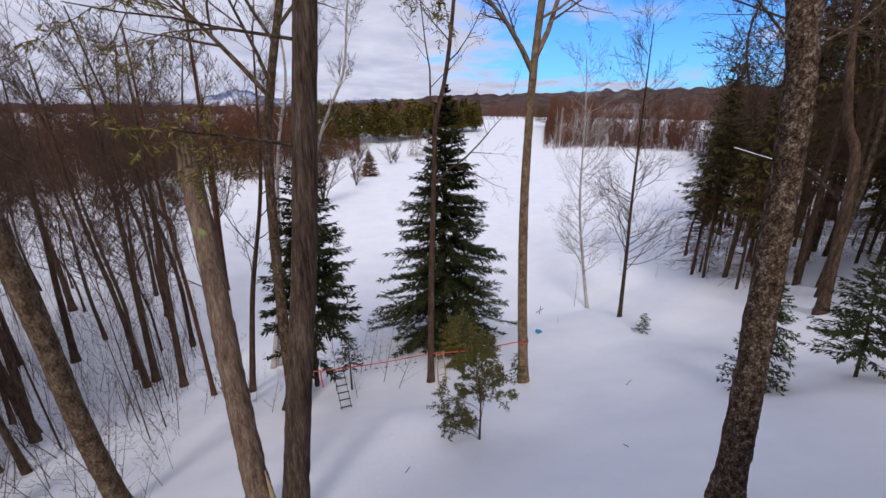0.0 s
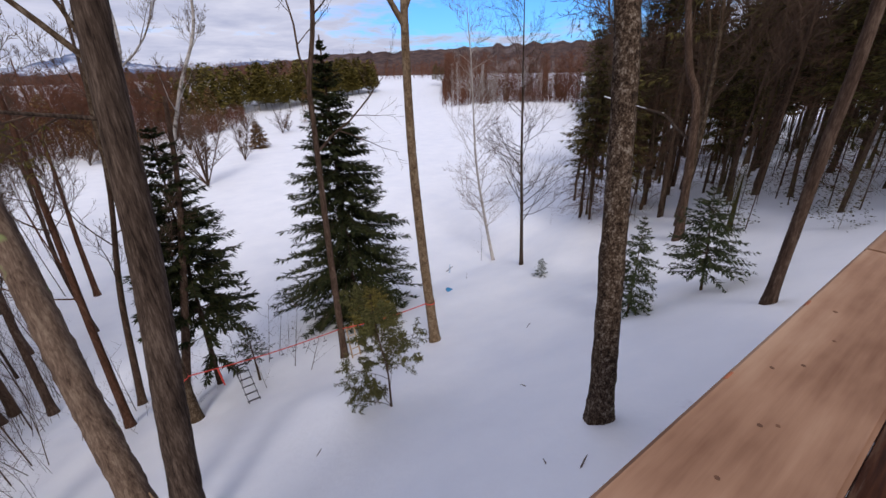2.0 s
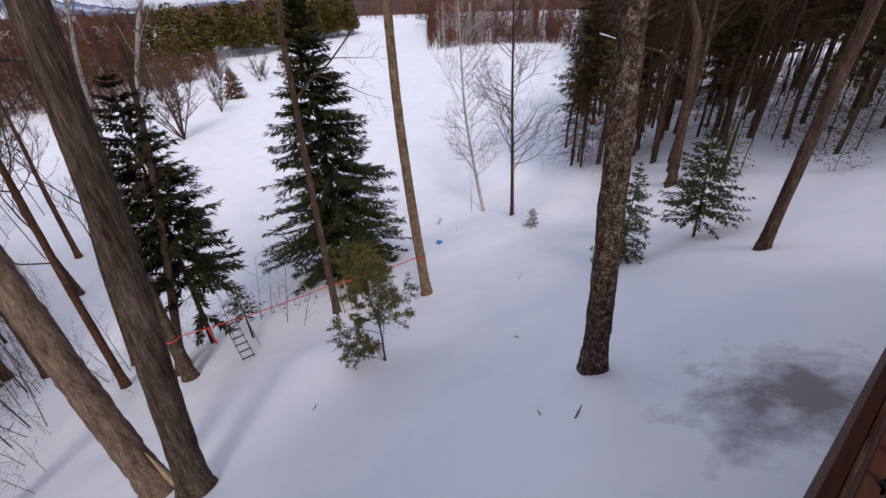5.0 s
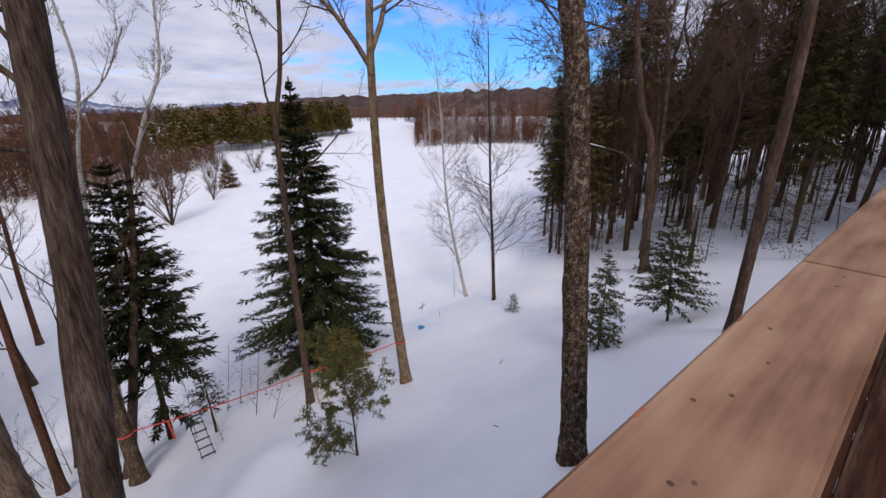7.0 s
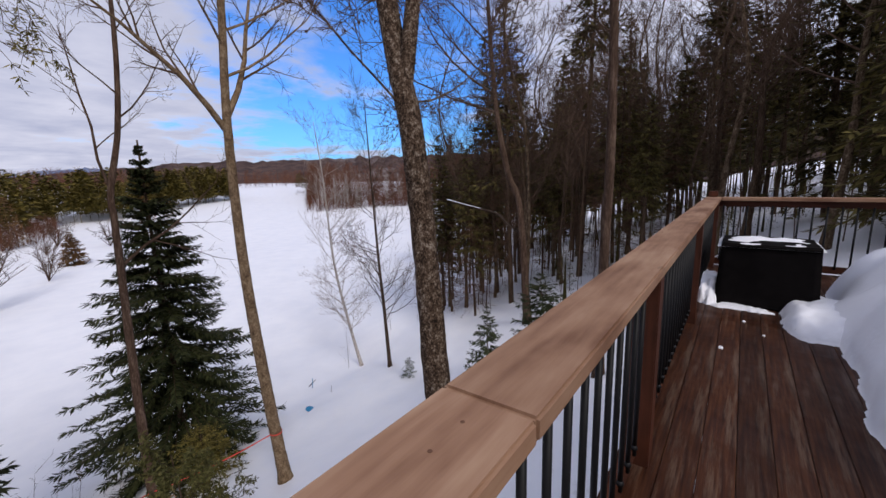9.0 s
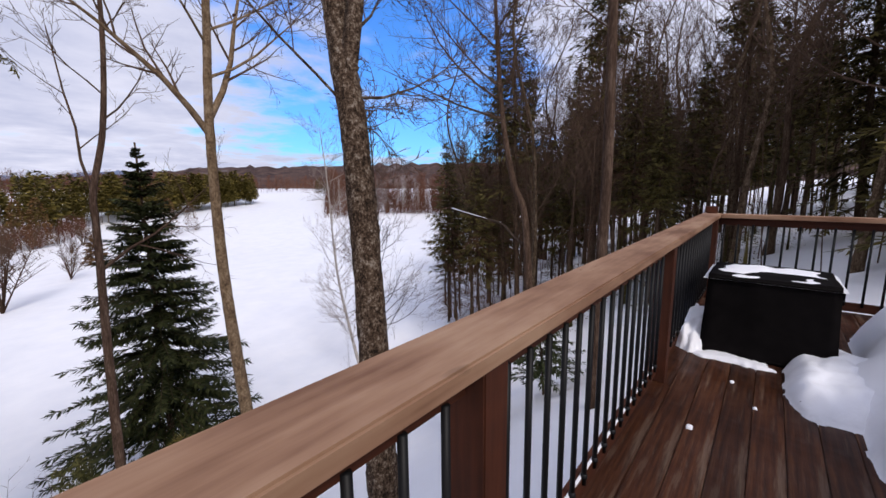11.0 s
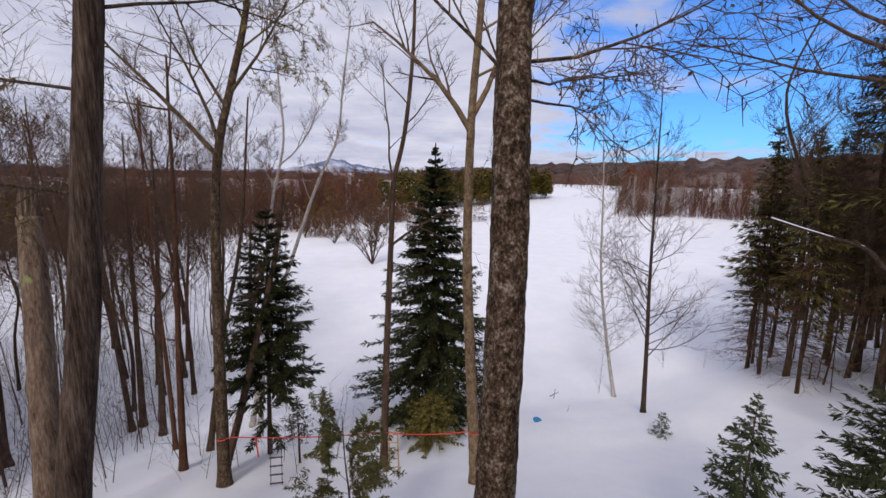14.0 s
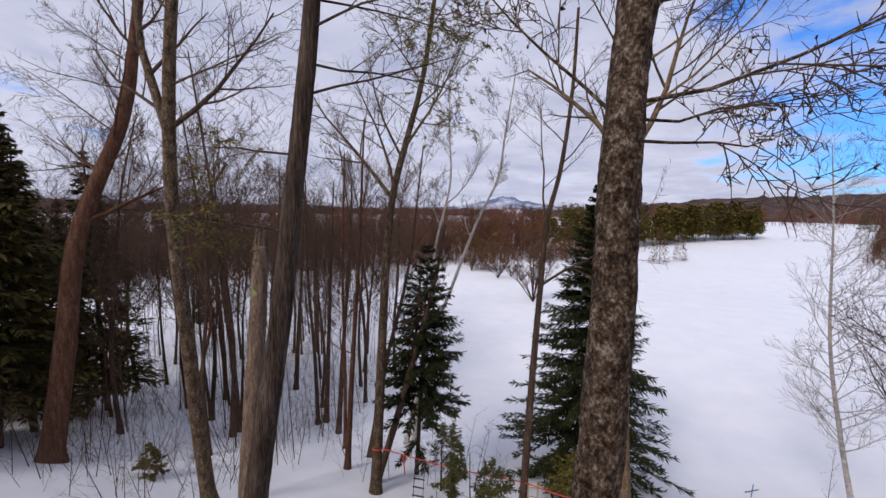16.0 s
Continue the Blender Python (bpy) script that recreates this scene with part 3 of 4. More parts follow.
def standing_tree(name, label, axis, r0, r1, mat, seed, limbs=(), deepest=4, kids=(8, 6, 4), twig=None, rough=0.06, sides=16, step=0.25, flare=0.35, free=0, free_from=0.55, free_len=2.2, up=0.25, category="tree", group="", split=True, leaves=None, thin=0.0075):
    """A tree whose trunk follows axis; limbs are (share of height, direction, length, radius); free adds that many at random."""
    rng = random.Random(seed)
    base = Vector(axis[0])
    root = thing(name, base, label, category, group)
    pts = smooth_axis([Vector(p) - base for p in axis], step)
    # the foot goes a little into the snow
    pts = [pts[0] + Vector((0, 0, -0.45))] + pts
    n = len(pts)
    radii = []
    for i, p in enumerate(pts):
        h = max(0.0, p.z)
        radii.append((r0 + (r1 - r0) * i / (n - 1)) * (1 + flare * math.exp(-h / 0.35)))
    part("trunk", Mesh().tube(pts, radii, sides, True, rough), mat, root, smooth=True)
    seeds = [(min(n - 2, int(share * (n - 1))), Vector(d), length, r * 0.8) for share, d, length, r in limbs]
    for k in range(free):
        share = free_from + (1 - free_from) * (k + rng.random()) / free
        i = min(n - 2, int(share * (n - 1)))
        a = rng.uniform(0, 2 * math.pi)
        seeds.append((i, Vector((math.cos(a), math.sin(a), rng.uniform(0.25, 1.0))), free_len * rng.uniform(0.6, 1.2) * (1.25 - 0.6 * share), min(radii[i] * 0.34, 0.0085 * free_len)))
    crown = Mesh()
    for i, d, length, r in seeds:
        meshes = (Mesh(), Mesh()) if split else (crown, crown)
        grow(meshes, pts[i], d, length, r, 1, deepest, rng, kids, up=up, thin=thin)
        if split:
            limb = part("limb", meshes[0], mat, root, smooth=True)
            if meshes[1].v:
                part("twig_spray", meshes[1], twig or TWIG, limb, smooth=True)
            if leaves:
                leaf_mat, every, length, width = leaves
                foliage = Mesh()
                for q in meshes[1].v[::every]:
                    for _ in range(3 if length > 0.08 else 1):
                        d = Vector((rng.uniform(-1, 1), rng.uniform(-1, 1), rng.uniform(-1.1, 0.3))).normalized()
                        foliage.blade(q, d, side_of(d, rng), length * rng.uniform(0.6, 1.3), width)
                part("foliage", foliage, leaf_mat, limb)
    if not split and crown.v:
        part("crown", crown, twig or TWIG, root, smooth=True)
    return root


def conifer(name, label, at, height, radius, seed, needles=NEEDLE, whorls=34, per=9, sprays=10, droop=0.35, bare=0.08, slim=1.0, spray_len=0.5, group="", lean=(0, 0), category="tree", shape=0.85, trunk_r=None, wide=0.055, thin_below=0.0, dead=0, tip=0.16):
    """A conifer: a straight stem, whorls of drooping boughs and their needle sprays."""
    rng = random.Random(seed)
    root = thing(name, at, label, category, group)
    tr = trunk_r or height * 0.011
    top = Vector((lean[0], lean[1], height))
    stem = [Vector((0, 0, -0.4)), top * 0.33, top * 0.66, top]
    part("trunk", Mesh().tube(smooth_axis(stem, height / 14), [tr * (1 - 0.93 * i / 14) for i in range(60)], 8, True, 0.05), BARK_FOREST, root, smooth=True)
    boughs, crown = Mesh(), Mesh()
    for w in range(whorls):
        t = bare + (1 - bare) * ((w + rng.random() * 0.6) / whorls)
        for k in range(per):
            tt = min(0.99, max(bare * 0.6, t + rng.uniform(-0.045, 0.045) * (1.1 - t)))
            if thin_below and tt < thin_below and rng.random() < 0.75:
                continue
            a = 2 * math.pi * (k + rng.random()) / per
            ln = radius * ((1 - tt) ** shape) * rng.uniform(0.62, 1.12) + 0.12 * min(1.0, height / 8) * min(1.0, 4 * (1 - tt))
            out = Vector((math.cos(a), math.sin(a), 0))
            dz = 0.55 * tt - droop * (1 - tt)
            p0 = top * tt
            pts = [p0 + out * (ln * s) + Vector((0, 0, ln * (dz * s - 0.28 * s * s + 0.16 * s ** 4))) for s in (0, 0.35, 0.7, 1.0)]
            boughs.tube(pts, [max(0.004, tr * 0.16), tr * 0.11, tr * 0.07, 0.003], 3, False)
            n = max(3, int(sprays * (0.35 + ln / max(radius, 0.01))))
            for j in range(n):
                s = tip + (1 - tip) * (j + rng.random()) / n
                q = p0 + out * (ln * s) + Vector((0, 0, ln * (dz * s - 0.28 * s * s + 0.16 * s ** 4)))
                tang = Vector((-out.y, out.x, 0))
                for sgn in (-1, 1):
                    for m in range(2):
                        d = (out * rng.uniform(0.5, 1.1) + tang * sgn * rng.uniform(0.2, 1.0) + Vector((0, 0, rng.uniform(-0.9, 0.25)))).normalized()
                        sl = spray_len * rng.uniform(0.55, 1.15) * (0.45 + 0.55 * (1 - s * 0.5)) * slim * min(1.0, 0.22 + 2.2 * (1 - tt))
                        nrm = d.cross(Vector((rng.uniform(-0.5, 0.5), rng.uniform(-0.5, 0.5), 1))).normalized()
                        crown.blade(q, d, nrm, sl, wide * rng.uniform(0.7, 1.3))
    tagged(part("bough_frame", boughs, BARK_FOREST, root), kind="stuff")
    part("crown", crown, needles, root)
    if dead:
        stubs = Mesh()
        for k in range(dead):
            tt = rng.uniform(0.07, bare + 0.32)
            a, ln = rng.uniform(0, 2 * math.pi), radius * rng.uniform(0.35, 0.95)
            out = Vector((math.cos(a), math.sin(a), 0))
            pts = [top * tt + out * (ln * q) + Vector((0, 0, ln * (0.1 * q - 0.42 * q * q))) for q in (0, 0.5, 1.0)]
            stubs.tube(pts, [0.016, 0.010, 0.004], 3, False)
            for j in range(9):
                q = rng.uniform(0.2, 1.0)
                c = pts[0].lerp(pts[2], q)
                d = Vector((rng.uniform(-1, 1), rng.uniform(-1, 1), rng.uniform(-0.9, 0.3))) + out * 0.6
                stubs.tube([c, c + d * ln * rng.uniform(0.14, 0.34)], [0.0065, 0.0025], 3, False)
        tagged(part("dead_bough_frame", stubs, TWIG_DEAD, root, "brittle bare brown boughs"), kind="stuff")
    return root


def on_ground(x, y):
    return (x, y, ground_z(x, y) - 0.05)


# the trees by the deck
standing_tree("maple_tree", "large dark-barked maple with scaly plates beside the deck", [(3.52, 2.70, ground_z(3.52, 2.70)), (3.46, 2.79, -2.5), (3.54, 2.97, -1.0), (3.63, 3.15, 0.5), (3.67, 3.34, 2.0), (3.80, 3.75, 3.4), (4.05, 4.4, 6.5), (4.3, 4.9, 10.0)], 0.20, 0.10, BARK_DARK, 4,
[(0.475, (0.42, 0.1, 1.9), 7.0, 0.15), (0.44, (1.0, 0.55, 0.12), 3.0, 0.020), (0.455, (1.0, 0.8, 0.2), 3.2, 0.020), (0.465, (1.0, 0.25, 0.3), 3.3, 0.026), (0.45, (-0.8, 0.6, 1.0), 2.6, 0.024), (0.53, (1.0, 0.5, 0.3), 3.8, 0.035), (0.56, (1, 0.1, 0.5), 3.4, 0.035), (0.60, (0.8, 0.8, 0.15), 3.6, 0.035), (0.66, (1, -0.1, 0.5), 3.2, 0.04), (0.7, (-0.6, 0.8, 0.6), 3.0, 0.04), (0.78, (0.7, 0.7, 0.7), 3, 0.04), (0.88, (0.2, -0.8, 0.8), 2.5, 0.03)], rough=0.10, sides=36, step=0.05, flare=0.3, leaves=(DEAD_LEAF, 70, 0.06, 0.02))
standing_tree("tan_barked_tree", "tall slender tree with pale tan flaky bark", [(5.92, 11.93, ground_z(5.92, 11.93)), (5.67, 12.13, -5), (5.44, 12.12, -1), (5.46, 12.13, 3.1), (5.66, 12.05, 6.7), (5.75, 12.0, 11)], 0.21, 0.07, BARK_TAN, 7,
              [(0.60, (-1.0, 0.3, 1.5), 4.2, 0.13), (0.62, (0.55, -0.15, 1.5), 5.0, 0.13), (0.68, (1.0, 0.1, 0.45), 4.0, 0.06), (0.74, (0.9, -0.4, 0.35), 3.6, 0.05), (0.72, (-0.7, -0.5, 0.9), 3.5, 0.05), (0.8, (0.7, 0.6, 0.8), 3.5, 0.05), (0.9, (-0.5, 0.5, 1), 3, 0.04)], rough=0.06, sides=18, step=0.14)
standing_tree("cedar_trunk_tree", "tall grey tree with fibrous vertical bark", [(-3.07, 6.83, ground_z(-3.07, 6.83)), (-2.7, 6.93, -4), (-2.28, 7.09, -1), (-1.96, 7.22, 2), (-1.66, 7.36, 5), (-1.4, 7.5, 9)], 0.27, 0.14, BARK_GREY, 9,
              [(0.50, (-1, -0.2, 0.35), 2.0, 0.045), (0.60, (-1, 0.3, 0.3), 3.2, 0.04), (0.68, (1, 0.3, 0.2), 3.4, 0.04), (0.72, (1, 0.9, 0.1), 3.4, 0.04), (0.76, (0.9, -0.3, 0.25), 3.2, 0.04), (0.8, (0.8, 0.8, 0.1), 3.6, 0.035), (0.86, (-0.7, 0.6, 0.2), 3, 0.035), (0.9, (1, 0.4, 0.1), 3.2, 0.03)], rough=0.05, sides=30, step=0.09, flare=0.5, kids=(6, 4, 3), up=-0.1, leaves=(NEEDLE_OLIVE, 4, 0.13, 0.011))
stump = standing_tree("broken_trunk", "dead broken-off trunk with lichen spots and splintered foot", [(-3.79, 7.68, ground_z(-3.79, 7.68)), (-3.97, 8.21, -4), (-4.07, 8.66, -1), (-4.17, 8.93, 0.5)], 0.27, 0.19, BARK_STUMP, 12, rough=0.10, sides=28, step=0.08, flare=0.35)
spl = Mesh()
rs = random.Random(3)
for k in range(11):
    a = 2 * math.pi * k / 11
    c = Vector((-0.38 + 0.13 * math.cos(a), 1.25 + 0.13 * math.sin(a), 0.45 - ground_z(-3.79, 7.68)))
    spl.tube([c, c + Vector((0.01, 0, rs.uniform(0.1, 0.3))), c + Vector((0.0, 0.02, rs.uniform(0.32, 0.75)))], [0.06, 0.045, 0.006], 5)
part("splinters", spl, BARK_STUMP, stump, "jagged broken wood")
slab = Mesh()
slab.tube([(0.33, -0.1, -0.2), (0.27, -0.1, 0.5), (0.2, -0.08, 1.3)], [0.09, 0.06, 0.01], 6)
part("splinter", slab, RAW_WOOD, stump, "pale torn strip of wood")
standing_tree("leaning_tree", "leaning tan-grey tree forking into two stems", [(-7.62, 10.42, ground_z(-7.62, 10.42)), (-7.70, 10.12, -5.5), (-7.65, 9.85, -3), (-7.65, 9.55, 0), (-7.6, 9.4, 3), (-7.4, 9.4, 6.5), (-7.0, 9.6, 11)], 0.235, 0.14, BARK_MOTTLED, 15,
              [(0.63, (-0.75, 0.1, 1.6), 6.5, 0.19), (0.64, (1, 0.2, 0.5), 4.6, 0.11), (0.66, (-1, 0.3, 0.5), 5.0, 0.09), (0.7, (1, -0.1, 0.4), 3.6, 0.05), (0.8, (-0.9, -0.3, 0.6), 3.5, 0.05), (0.85, (0.8, 0.5, 0.7), 3, 0.04)], rough=0.05, sides=20, step=0.14)
standing_tree("forked_tree", "mottled tree splitting into many upright stems", [(-3.28, 14.52, ground_z(-3.28, 14.52)), (-3.24, 14.95, -5), (-3.02, 15.0, 0), (-2.65, 14.8, 2.4), (-2.2, 15.0, 4.4), (-1.6, 15.2, 7), (-1.1, 15.4, 11)], 0.23, 0.07, BARK_MOTTLED, 18,
              [(0.58, (-0.9, -0.1, 1.3), 5.5, 0.12), (0.60, (-0.3, 0.4, 1.5), 4.8, 0.09), (0.66, (-0.6, 0.3, 1.4), 4.5, 0.08), (0.68, (1, -0.1, 0.9), 4.2, 0.08), (0.75, (0.9, 0.3, 0.6), 3.6, 0.05), (0.8, (-0.4, -0.5, 1), 3.5, 0.05), (0.9, (0.5, 0.3, 1), 3, 0.04)], rough=0.06, sides=18, step=0.14)
standing_tree("dark_leaning_tree", "dark slim trunk leaning away from its neighbour", [(-3.6, 15.3, ground_z(-3.6, 15.3)), (-3.0, 15.8, -8.2), (-2.3, 16.2, -5.2), (-1.6, 17, -2), (-1.2, 17.6, 1)], 0.17, 0.07, BARK_BROWN, 21, free=6, free_len=1.8, sides=12)
standing_tree("dark_twin_tree", "dark slim tree standing before the large spruce", [(2.75, 14.8, ground_z(2.75, 14.8)), (2.95, 15.2, -5), (3.2, 15.5, 0), (3.25, 15.5, 1.2), (3.7, 15.5, 3.2), (4.0, 15.5, 6.0), (4.1, 15.6, 9)], 0.16, 0.05, BARK_BROWN, 24,
              [(0.60, (-0.35, 0.1, 1.6), 5.0, 0.06), (0.72, (0.8, 0, 0.7), 2.6, 0.04), (0.76, (-0.6, 0.2, 1), 2.6, 0.035), (0.47, (0.9, 0.25, 0.62), 5.2, 0.07), (0.85, (0.5, 0.3, 1), 2.2, 0.03)], kids=(5, 4, 3), sides=12)
standing_tree("leaning_birch", "white birch leaning with wispy bare crown", [(-4.6, 22.3, ground_z(-4.6, 22.3)), (-3.4, 22.3, -7), (-1.95, 22.2, -3), (-0.5, 22.2, 1), (0.65, 22.1, 3.5), (1.0, 22.1, 6), (1.5, 22.2, 9.5)], 0.15, 0.03, BARK_BIRCH, 27, free=9, free_from=0.55, free_len=3.0, twig=TWIG, sides=10, up=0.6)
standing_tree("white_birch", "white birch with upright wispy crown", [(-4.2, 22.5, ground_z(-4.2, 22.5)), (-3.4, 22.4, -5), (-2.85, 22.2, -0.3), (-2.1, 22.3, 3.2), (-2.2, 22.4, 6), (-2.3, 22.6, 9)], 0.14, 0.03, BARK_BIRCH, 29, [(0.68, (1, 0.1, 0.7), 4.0, 0.06)], free=8, free_from=0.6, free_len=2.8, twig=TWIG, sides=10, up=0.6)
standing_tree("young_birch", "slender pale birch with fine drooping branches", [(18.3, 22.15, ground_z(18.3, 22.15)), (17.7, 22.6, -9), (17.2, 23.1, -4.5), (16.95, 23.3, 1.6), (16.7, 23.5, 5.3)], 0.13, 0.02, BARK_BIRCH, 33, free=56, free_from=0.16, free_len=3.2, deepest=3, kids=(8, 5), twig=TWIG_PALE, sides=8, up=0.35)
standing_tree("young_maple", "slender grey tree with fine spreading branches", [(17.1, 17.8, ground_z(17.1, 17.8)), (16.95, 17.9, -7), (16.85, 18.05, -3.7), (16.75, 18.2, 1.5), (16.65, 18.3, 6.2)], 0.13, 0.02, BARK_GREY, 36, free=50, free_from=0.2, free_len=3.4, deepest=3, kids=(8, 5), sides=8, up=0.5)
standing_tree("slanting_tree", "slim dark trunk leaning beside the woods", [(9.56, 2.32, ground_z(9.56, 2.32)), (9.5, 2.28, -0.3), (9.46, 2.24, 2.0), (9.58, 2.37, 6), (9.7, 2.6, 10)], 0.13, 0.08, BARK_BROWN, 39, free=7, free_from=0.6, free_len=2.2, sides=12, rough=0.05)
maple = standing_tree("old_maple", "tall rough tree with a long snow-dusted dead limb", [(19.50, 8.92, ground_z(19.50, 8.92)), (19.5, 9.26, -2.26), (19.5, 9.56, 0.12), (19.45, 10.12, 1.39), (19.35, 10.75, 4.5), (19.3, 11.1, 8.0), (19.3, 11.4, 12.5)], 0.23, 0.07, BARK_BROWN, 42, [(0.60, (-0.5, 1.0, 0.35), 6.5, 0.09), (0.66, (-0.7, 1.0, 0.5), 7, 0.09), (0.7, (-0.4, 0.9, 0.8), 6.5, 0.08), (0.74, (0.5, 0.3, 0.9), 5, 0.07), (0.78, (-0.6, 0.7, 0.7), 5.5, 0.07), (0.84, (0.2, -0.8, 0.8), 5, 0.07), (0.9, (-0.3, 0.6, 1.2), 4.5, 0.05)], free=10, free_from=0.6, free_len=3.8, thin=0.007, sides=14, kids=(9, 6, 4))
DEAD_LIMB = [(19.5, 9.4, -1.88), (19.8, 10.44, -1.31), (20.0, 11.18, -0.82), (20.2, 13.07, -0.5), (20.4, 15.07, -0.12)]
part("dead_limb", Mesh().tube(smooth_axis([Vector(q) - maple.location for q in DEAD_LIMB], 0.3), [max(0.03, 0.085 - 0.003 * i) for i in range(60)], 9, True, 0.12), BARK_GREY, maple, "pale barkless dead limb", True)
crust = thing("snow_ridge", Vector(DEAD_LIMB[2]) + Vector((0, 0, 0.045)), "thin ridge of snow lying on a dead limb", "snow")
part("ridge", Mesh().tube(smooth_axis([Vector(q) - Vector(DEAD_LIMB[2]) for q in DEAD_LIMB[2:]], 0.3), [0.028] * 60, 7, True, 0.5), SNOW, crust, smooth=True)
standing_tree("reddish_tree", "stout red-brown tree leaning in the brush", [(-15.9, 10.9, ground_z(-15.9, 10.9)), (-15.6, 11.5, -4), (-15.3, 12.0, 0.4), (-14.5, 13.4, 5.3), (-14.2, 13.8, 8.5), (-13.6, 14, 13)], 0.42, 0.16, BARK_RED, 45, [(0.45, (1, 0.6, 0.45), 4.5, 0.14), (0.55, (-1, 0.3, 0.5), 5, 0.11), (0.6, (0.7, -0.3, 0.8), 4, 0.09)], free=9, free_from=0.5, free_len=4.2, sides=16)
for i, (x, y, lx, ly, r) in enumerate(((-5.45, 16.2, 0.3, 1.0, 0.15), (-10.8, 23.4, 0.0, 1.2, 0.19), (-9.2, 22.2, 0.3, 1.2, 0.18), (-7.1, 19.1, -0.6, 1.5, 0.11), (-16.3, 28.0, 0.3, 1, 0.21), (-19.9, 37, -0.6, 1, 0.24), (-8.9, 37.2, 0.5, 0.6, 0.2), (-5.3, 18.4, 1.6, 2.2, 0.15), (-11.1, 22.9, -0.9, 0.6, 0.15), (-12.7, 33.5, 0.8, 0.4, 0.15), (-14.0, 19.0, -1.2, 0.3, 0.2), (-20, 24.5, -0.8, 0.4, 0.2), (-13.0, 29.5, 0.8, 0.2, 0.12))):
    g = ground_z(x, y)
    standing_tree("slim_tree", "slim dark tree among winter brush", [(x, y, g), (x + lx * 0.4, y + ly * 0.3, g + 5), (x + lx, y + ly * 0.6, g + 10), (x + lx * 1.3, y + ly, g + 16.5)], r, 0.035, BARK_BROWN if i % 3 else BARK_RED, 60 + i, free=12, free_from=0.36, free_len=3.4, deepest=4, kids=(6, 5, 3), sides=9, thin=0.009, group="slim trees at the field edge", step=0.5, up=0.7)

# conifers in the open
conifer("spruce_tree", "large dense dark-green spruce in the snow", on_ground(5.73, 20.9), 3.35 - ground_z(5.73, 20.9), 5.2, 101, NEEDLE, 44, 11, 30, 0.34, 0.04, spray_len=0.55, shape=1.0, wide=0.044)
conifer("spruce_tree", "ragged dark-green spruce beside the slim trees", on_ground(-2.3, 17.1), 0.2 - ground_z(-2.3, 17.1), 2.7, 104, NEEDLE, 30, 9, 20, 0.3, 0.16, spray_len=0.48, lean=(0.4, 0.2), shape=0.6, wide=0.042, thin_below=0.3)
conifer("small_spruce", "small spruce at the end of the rope ladder", on_ground(-0.78, 15.9), 3.2, 1.3, 107, NEEDLE, 12, 5, 7, -0.1, 0.4, spray_len=0.22, trunk_r=0.06, wide=0.018)
standing_tree("young_cedar", "young olive-green cedar with sparse feathery sprays", [(1.82, 7.85, ground_z(1.82, 7.85)), (1.86, 7.95, ground_z(1.82, 7.85) + 1.2), (1.76, 8.1, ground_z(1.82, 7.85) + 2.3), (1.72, 8.2, ground_z(1.82, 7.85) + 3.3)], 0.032, 0.008, BARK_BROWN, 110, free=26, free_from=0.10, free_len=1.15, deepest=3, kids=(7, 5), sides=7, rough=0.0, flare=0.2, up=-0.05, twig=BARK_BROWN, leaves=(NEEDLE_CEDAR, 4, 0.105, 0.014), thin=0.003)
conifer("low_cedar", "low golden-olive cedar before the large spruce", on_ground(5.0, 16.5), 2.5, 1.7, 111, NEEDLE_OLIVE, 18, 6, 14, 0.0, 0.05, spray_len=0.28, shape=0.5, wide=0.02, trunk_r=0.04)
conifer("young_fir", "young feathery fir standing in the snow", on_ground(9.85, 5.85), 3.6, 1.0, 113, NEEDLE_FRESH, 22, 6, 9, 0.2, 0.04, spray_len=0.22, wide=0.021, trunk_r=0.045)
conifer("young_fir", "young spreading fir with bare lower stem", on_ground(11.8, 4.55), 3.5, 1.55, 116, NEEDLE_FRESH, 18, 7, 12, 0.15, 0.22, spray_len=0.26, wide=0.024, shape=0.6, lean=(-0.2, 0.3), trunk_r=0.055)
conifer("fir_seedling", "knee-high fir seedling in the snow", on_ground(15.65, 14.7), 1.3, 0.6, 119, NEEDLE_FRESH, 9, 5, 4, 0.0, 0.05, spray_len=0.22, wide=0.016)
conifer("fir_seedling", "tiny fir sapling among the brush", on_ground(-11.5, 11.5), 1.5, 0.7, 121, NEEDLE_DARK, 7, 5, 5, 0.1, 0.2, spray_len=0.3)
conifer("field_conifer", "small rusty conifer standing alone in the field", on_ground(17.2, 107), 7.0, 2.8, 122, NEEDLE_RUST, 16, 8, 7, 0.1, 0.03, spray_len=1.0, wide=0.12)
conifer("field_conifer", "dark small spruce at the far field edge", on_ground(-41, 43.5), 6.5, 2.0, 125, NEEDLE_DARK, 16, 7, 6, 0.1, 0.03, spray_len=0.8, wide=0.1)


# ---- woods beside the deck ----
def bare_tree_model(name, label, height, r, seed, mat, group, deepest=3, kids=(6, 5), free=12, free_from=0.45, free_len=4.2, sides=7):
    rng = random.Random(seed)
    ax = [(0, 0, 0)] + [(rng.uniform(-0.3, 0.3) * k, rng.uniform(-0.3, 0.3) * k, height * k / 4) for k in range(1, 5)]
    return standing_tree(name, label, ax, r, 0.03, mat, seed, free=free, free_from=free_from, free_len=free_len, deepest=deepest, kids=kids, sides=sides, step=0.8, group=group, up=0.7, split=False, thin=0.011)


